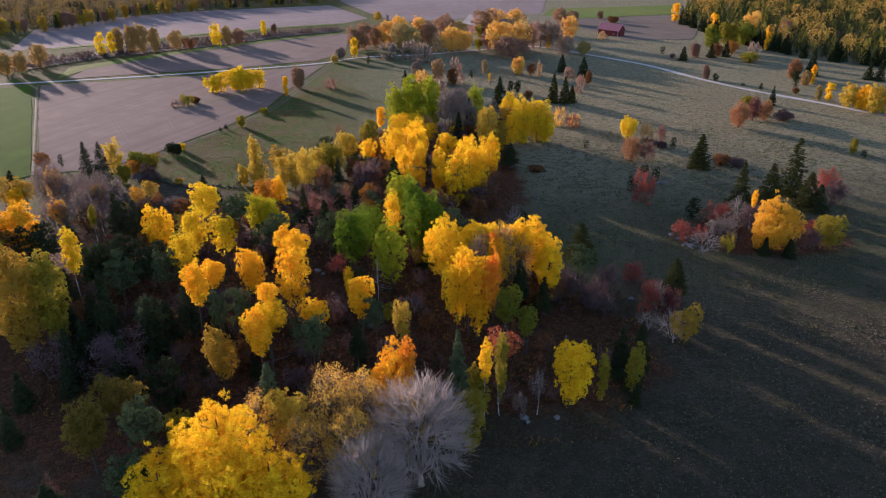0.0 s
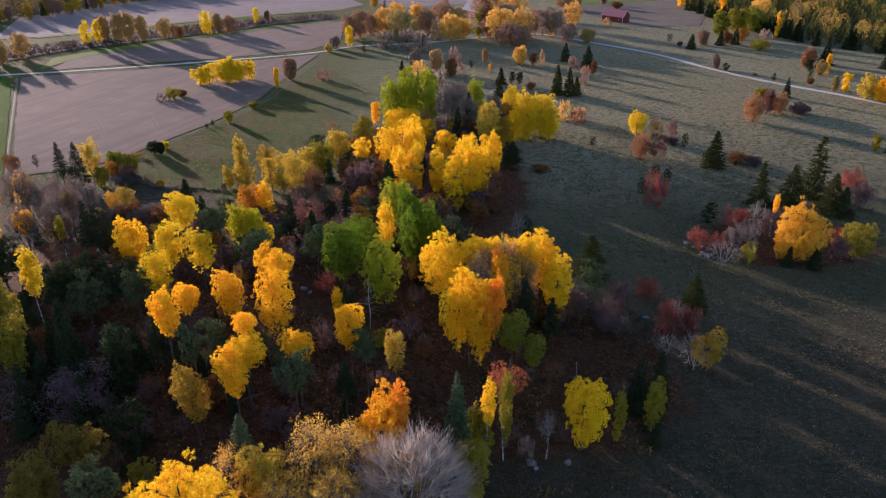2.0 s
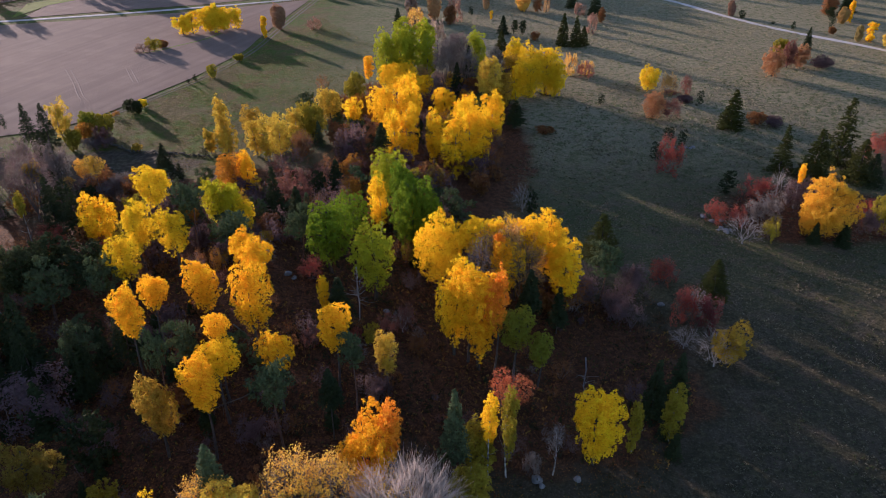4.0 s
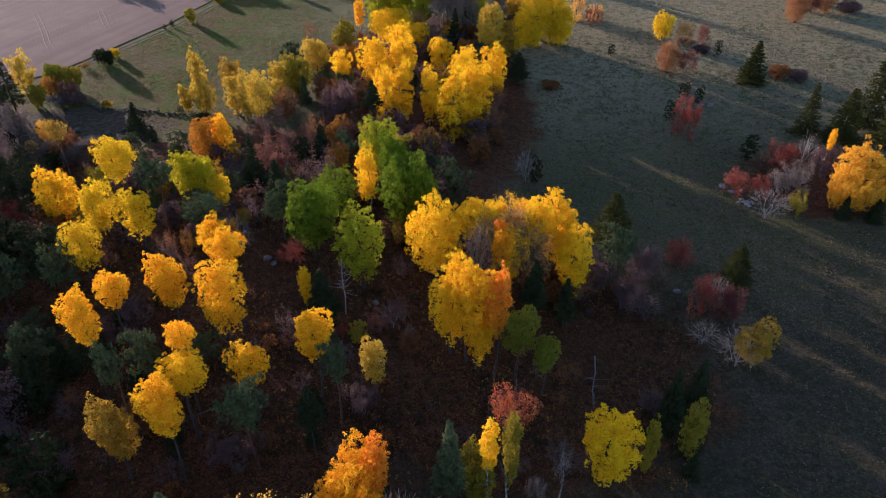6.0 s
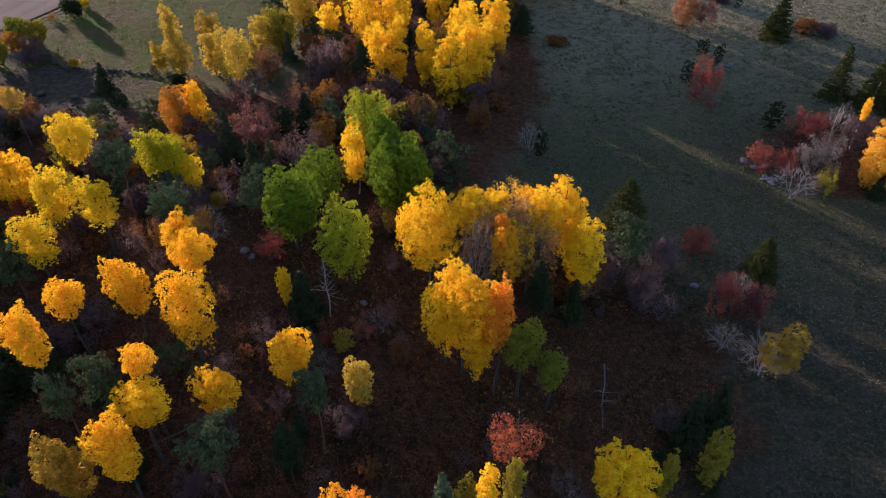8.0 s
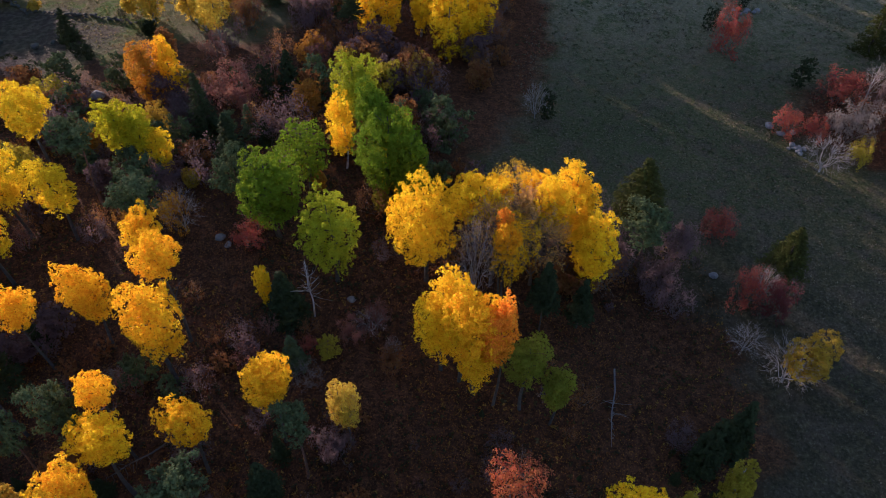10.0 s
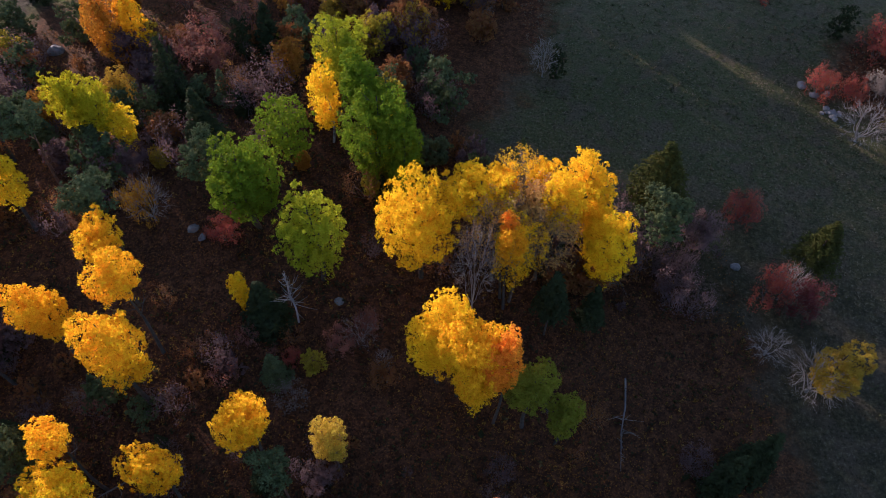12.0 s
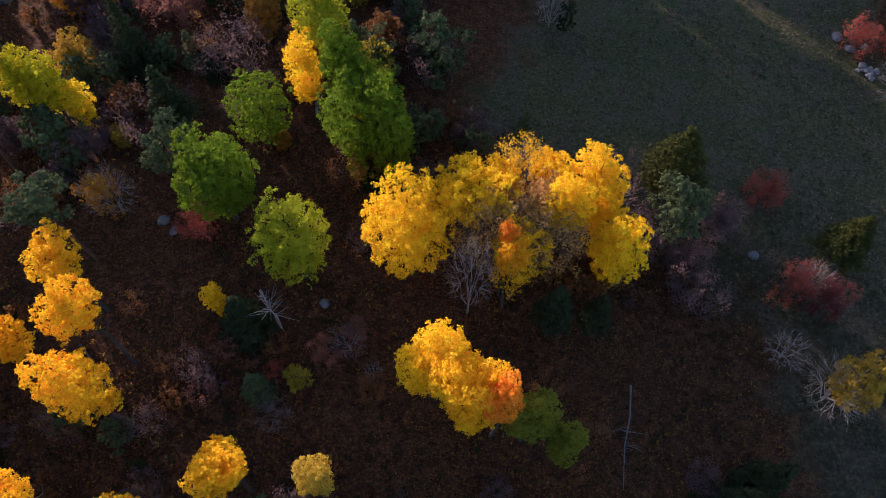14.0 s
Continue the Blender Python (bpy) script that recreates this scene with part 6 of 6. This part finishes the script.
# ---- farm buildings ----
def building(name, x, y, turn, long, wide, wall_high, roof_high, wall_mat, roof_mat, label, windows, doors):
    root = tagged(new(name), label, "building")
    root.matrix_basis = pose(x, y, float(height(x, y)), 0, 0, turn)
    hl, hw = long / 2, wide / 2
    bm = bmesh.new()
    box(bm, -hl, hl, -hw, hw, -0.3, wall_high)
    for s in (-1, 1):
        a = [bm.verts.new((s * hl, -hw, wall_high)), bm.verts.new((s * hl, hw, wall_high)), bm.verts.new((s * hl, 0, wall_high + roof_high))]
        b = [bm.verts.new((s * (hl - 0.2), -hw, wall_high)), bm.verts.new((s * (hl - 0.2), hw, wall_high)), bm.verts.new((s * (hl - 0.2), 0, wall_high + roof_high))]
        bm.faces.new(a), bm.faces.new(b)
        for i in range(3):
            bm.faces.new([a[i], a[(i + 1) % 3], b[(i + 1) % 3], b[i]])
    bmesh.ops.recalc_face_normals(bm, faces=bm.faces[:])
    wall = part("wall", bm, wall_mat, root)
    for s in (-1, 1):
        bm = bmesh.new()
        run = hw + 0.6
        fall = roof_high * 0.6 / hw
        top, low = wall_high + roof_high + 0.12, wall_high - fall + 0.12
        ring = []
        for xx in (-hl - 0.6, hl + 0.6):
            ring.append([bm.verts.new((xx, 0, top)), bm.verts.new((xx, s * run, low)), bm.verts.new((xx, s * run, low + 0.14)), bm.verts.new((xx, 0, top + 0.14))])
        for i in range(4):
            bm.faces.new([ring[0][i], ring[0][(i + 1) % 4], ring[1][(i + 1) % 4], ring[1][i]])
        bm.faces.new(ring[0]), bm.faces.new(ring[1])
        bmesh.ops.recalc_face_normals(bm, faces=bm.faces[:])
        roof = part("roof_slope", bm, roof_mat, root)
        k = 0
        bm = bmesh.new()
        while k * 0.9 < long:
            xx = -hl + k * 0.9
            vs = [bm.verts.new((xx + d, yy, z)) for d in (0, 0.07) for yy, z in ((0, top + 0.145), (s * run, low + 0.145), (s * run, low + 0.2), (0, top + 0.2))]
            bm.faces.new(vs[0:4]), bm.faces.new(vs[4:8]), bm.faces.new([vs[3], vs[2], vs[6], vs[7]])
            k += 1
        part("roof_seams", bm, roof_mat, roof)
        for e in (-1, 1):
            bm = bmesh.new()
            xx = e * (hl + 0.63)
            vs = [bm.verts.new((xx + d * e, yy, z)) for d in (0, 0.06) for yy, z in ((0, top - 0.14), (s * run, low - 0.14), (s * run, low + 0.16), (0, top + 0.16))]
            for q in ((0, 1, 2, 3), (4, 5, 6, 7), (0, 1, 5, 4), (1, 2, 6, 5), (2, 3, 7, 6), (3, 0, 4, 7)):
                bm.faces.new([vs[i] for i in q])
            bmesh.ops.recalc_face_normals(bm, faces=bm.faces[:])
            part("bargeboard", bm, WHITE_BOARD, root, "white bargeboard")
    for sx in (-1, 1):
        for sy in (-1, 1):
            bm = bmesh.new()
            box(bm, sx * hl - 0.1, sx * hl + 0.1, sy * hw - 0.1, sy * hw + 0.1, 0, wall_high)
            part("corner_board", bm, WHITE_BOARD, root, "white corner board")
    for along in windows:
        for s in (-1, 1):
            bm = bmesh.new()
            box(bm, along - 0.55, along + 0.55, s * (hw + 0.02) - 0.05, s * (hw + 0.02) + 0.05, 1.1, 2.3)
            frame_ob = part("window", bm, WHITE_BOARD, root, "white window frame")
            bm = bmesh.new()
            box(bm, along - 0.42, along + 0.42, s * (hw + 0.06) - 0.03, s * (hw + 0.06) + 0.03, 1.22, 2.18)
            part("pane", bm, DARK_GLASS, frame_ob)
    for along in doors:
        bm = bmesh.new()
        box(bm, along - 1.3, along + 1.3, -hw - 0.1, -hw - 0.02, 0, 2.7)
        part("door", bm, RED_BOARD, root, "red board door")
    return root


building("barn", 127.5, 560.0, -48, 18.0, 8.5, 4.2, 4.0, RED_BOARD, RED_ROOF, "red board barn with a pinkish red roof", (-5, 5), (0,))
building("farmhouse", 27.0, 575.0, -60, 24.0, 11.0, 6.0, 5.5, RED_BOARD, GREY_ROOF, "long red farm building with a grey metal roof", (-8, -3, 3, 8), (0,))
building("cottage", 52.0, 588.0, 10, 13.0, 8.0, 4.0, 3.6, RED_BOARD, GREY_ROOF, "small red farm building with a grey roof", (-4, 4), (0,))


# ---- far woods, grass, fallen leaves: too many to count ----
def inside(px, py, poly):
    hit = np.zeros(len(px), bool)
    for (ax, ay), (bx, by) in zip(poly, poly[1:] + poly[:1]):
        cross = ((ay > py) != (by > py)) & (px < (bx - ax) * (py - ay) / (by - ay + 1e-9) + ax)
        hit ^= cross
    return hit


def far_wood(name, poly, share, paint, seed, tall, label, spike):
    rng = np.random.default_rng(seed)
    xs, ys = [p[0] for p in poly], [p[1] for p in poly]
    area = (max(xs) - min(xs)) * (max(ys) - min(ys))
    m = int(area / 40)
    px, py = rng.uniform(min(xs), max(xs), m), rng.uniform(min(ys), max(ys), m)
    ok = inside(px, py, poly) & (rng.uniform(size=m) < share)
    px, py = px[ok], py[ok]
    k = 170
    pts, nrm = [], []
    for x, y in zip(px, py):
        hgt = tall * rng.uniform(0.65, 1.15)
        wide = hgt * (0.21 if spike else 0.31) * rng.uniform(0.8, 1.2)
        if spike:
            u = rng.uniform(0.12, 1, k)
            rad = wide * (1 - u) ** 0.62 + 0.1
        else:
            u = rng.uniform(0.3, 1, k)
            rad = wide * np.sqrt(np.clip(1 - ((u - 0.62) / 0.39) ** 2, 0.02, 1)) * rng.uniform(0.7, 1.1, k)
        a = rng.uniform(0, 2 * np.pi, k)
        pts.append(np.stack([x + np.cos(a) * rad, y + np.sin(a) * rad, height(x, y) + u * hgt], 1))
        nrm.append(np.stack([np.cos(a), np.sin(a), np.full(k, 0.6)], 1))
    v, f = cards(np.concatenate(pts), np.concatenate(nrm), 0.5, rng, 0.5, 1.5)
    ob = new(name, mesh_of(name, v, f, NEEDLES if paint[0] < 0.1 else LEAVES))
    ob.color = paint
    return tagged(ob, label, "forest", kind="stuff")


EAST = [(196, 618), (204, 560), (214, 500), (228, 462), (250, 440), (275, 424), (310, 406), (440, 560), (500, 800), (400, 860), (243, 745)]
far_wood("spruce_forest", EAST, 0.68, col(0.05, 0.065, 0.022), 71, 11.0, "dense dark spruce forest on the slope", True)
# sunlit share of the conifers: evening light put into their olive colour
far_wood("olive_forest", EAST, 0.36, col(0.12, 0.135, 0.028), 73, 11.5, "conifers with the evening light painted in as olive", True)
far_wood("larch_forest", EAST, 0.2, col(0.33, 0.27, 0.045), 77, 11.5, "golden larches scattered through the forest", True)
far_wood("golden_forest", EAST, 0.1, col(0.6, 0.36, 0.08), 72, 14.0, "golden birches scattered through the forest", False)
WEST = [(-352, 545), (-318, 566), (-290, 615), (-265, 676), (-200, 731), (-132, 785), (-100, 880), (-420, 860), (-520, 700)]
far_wood("autumn_forest", WEST, 0.4, col(0.17, 0.13, 0.07), 74, 13.0, "brown broadleaved forest beyond the fields", False)
far_wood("olive_birch_forest", WEST, 0.3, col(0.22, 0.16, 0.05), 75, 13.0, "olive and golden birches in the far forest", False)
far_wood("dark_forest", WEST, 0.3, col(0.035, 0.045, 0.02), 76, 12.0, "dark spruces in the broadleaved forest", True)


# the dark front of the spruce forest
rng = np.random.default_rng(93)
for (ax, ay), (bx, by) in zip(EAST[:6], EAST[1:7]):
    for k in range(int(math.hypot(bx - ax, by - ay) / 3.2)):
        f, top = rng.uniform(), rng.uniform(8, 13)
        plant("S", "DG", round(ax + (bx - ax) * f + rng.uniform(0, 6), 1), round(ay + (by - ay) * f + rng.uniform(0, 5), 1), top, top * 0.24, 0.0)
# the near edge of the far wood: single birches and aspens
rng = np.random.default_rng(91)
for (ax, ay), (bx, by) in zip(WEST[:6], WEST[1:7]):
    for k in range(int(math.hypot(bx - ax, by - ay) / 6.5)):
        f = rng.uniform()
        kind, paint = (("C", "OL"), ("C", "PY"), ("A", "DO"), ("A", "OL"), ("T", "PK"), ("S", "DG"), ("C", "DO"))[int(rng.integers(7))]
        top = rng.uniform(9, 14)
        plant(kind, paint, round(ax + (bx - ax) * f + rng.normal() * 3, 1), round(ay + (by - ay) * f + rng.normal() * 3, 1), top, top * (0.2 if kind in "CS" else 0.3), 0.12 * top)


def scatter(name, poly, m, size, paint, seed, label, tall, per, material, loose=0.35):
    """Low tufts: small groups of upright blades or lying leaves."""
    rng = np.random.default_rng(seed)
    xs, ys = [p[0] for p in poly], [p[1] for p in poly]
    px, py = rng.uniform(min(xs), max(xs), m), rng.uniform(min(ys), max(ys), m)
    clump = np.array([noise.noise(Vector((x * 0.07, y * 0.07, seed))) for x, y in zip(px, py)])
    ok = inside(px, py, poly) & (clump + rng.uniform(-loose, loose, m) > 0)
    px, py = np.repeat(px[ok], per), np.repeat(py[ok], per)
    k = len(px)
    px, py = px + rng.normal(size=k) * size * 0.7, py + rng.normal(size=k) * size * 0.7
    p = np.stack([px, py, height(px, py) + rng.uniform(0.02, 1, k) * tall], 1)
    nrm = np.stack([rng.normal(size=k), rng.normal(size=k), np.full(k, 0.5 if tall > 0.1 else 4.0)], 1)
    v, f = cards(p, nrm, size, rng, 0.3, 1.5)
    ob = new(name, mesh_of(name, v, f, material))
    ob.color = PAINT[paint][0] if isinstance(paint, str) else paint
    return tagged(ob, label, "undergrowth", kind="stuff")


MEADOW_EDGE = [(30, 60), (140, 60), (190, 250), (120, 300), (45, 290), (30, 240), (18, 215), (20, 180), (45, 170), (60, 150), (58, 120), (30, 95)]
scatter("grass_tussocks", MEADOW_EDGE, 36000, 0.2, col(0.2, 0.17, 0.115), 81, "straw-coloured grass tussocks on the meadow", 0.3, 4, GRASS)
scatter("green_grass", MEADOW_EDGE, 16000, 0.25, col(0.085, 0.095, 0.045), 82, "short green grass tufts", 0.22, 4, GRASS)
WEST_MEADOW = [(-108, 256), (-99, 238), (-84, 230), (-70, 212), (-58, 218), (-40, 245), (-30, 290), (-20, 330), (-60, 400), (-80, 330)]
scatter("pasture_tufts", WEST_MEADOW, 34000, 0.17, col(0.115, 0.13, 0.03), 83, "green grass tufts on the pasture", 0.2, 2, GRASS, 0.7)
scatter("straw_tufts", WEST_MEADOW, 34000, 0.17, col(0.21, 0.165, 0.075), 92, "dry straw-coloured tufts on the pasture", 0.24, 2, GRASS, 0.7)
WOOD = [(-75, 105), (-45, 95), (0, 96), (30, 100), (45, 125), (45, 155), (25, 165), (0, 175), (-25, 215), (-70, 200), (-95, 160)]
EAST_PASTURE = [(45, 228), (110, 235), (200, 290), (195, 320), (150, 385), (100, 455), (60, 490), (0, 465), (15, 330)]
scatter("pasture_tussocks", EAST_PASTURE, 60000, 0.26, col(0.32, 0.275, 0.17), 88, "dry straw-coloured tussocks on the grazed pasture", 0.34, 3, GRASS, 0.8)
scatter("fallen_leaves", WOOD, 110000, 0.13, col(0.31, 0.14, 0.03), 84, "fallen yellow-brown leaves on the woodland floor", 0.06, 1, GRASS)
scatter("heath_tufts", WOOD, 9000, 0.17, col(0.34, 0.20, 0.045), 89, "golden-brown heath and bilberry tufts between the trees", 0.55, 8, LEAVES, 0.12)
scatter("moss_cushions", WOOD, 5000, 0.16, col(0.085, 0.095, 0.03), 90, "low green moss and seedlings on the woodland floor", 0.3, 9, LEAVES, 0.1)
scatter("dry_bracken", WOOD, 9000, 0.2, col(0.15, 0.075, 0.03), 85, "brown dry bracken and brushwood", 0.7, 5, LEAVES)
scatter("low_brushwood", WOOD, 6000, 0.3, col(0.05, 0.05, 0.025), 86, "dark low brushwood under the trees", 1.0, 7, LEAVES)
scatter("stream_brush", STREAM, 16000, 0.6, col(0.085, 0.062, 0.055), 87, "brown brushwood along the stream", 2.6, 8, LEAVES, 1.5)
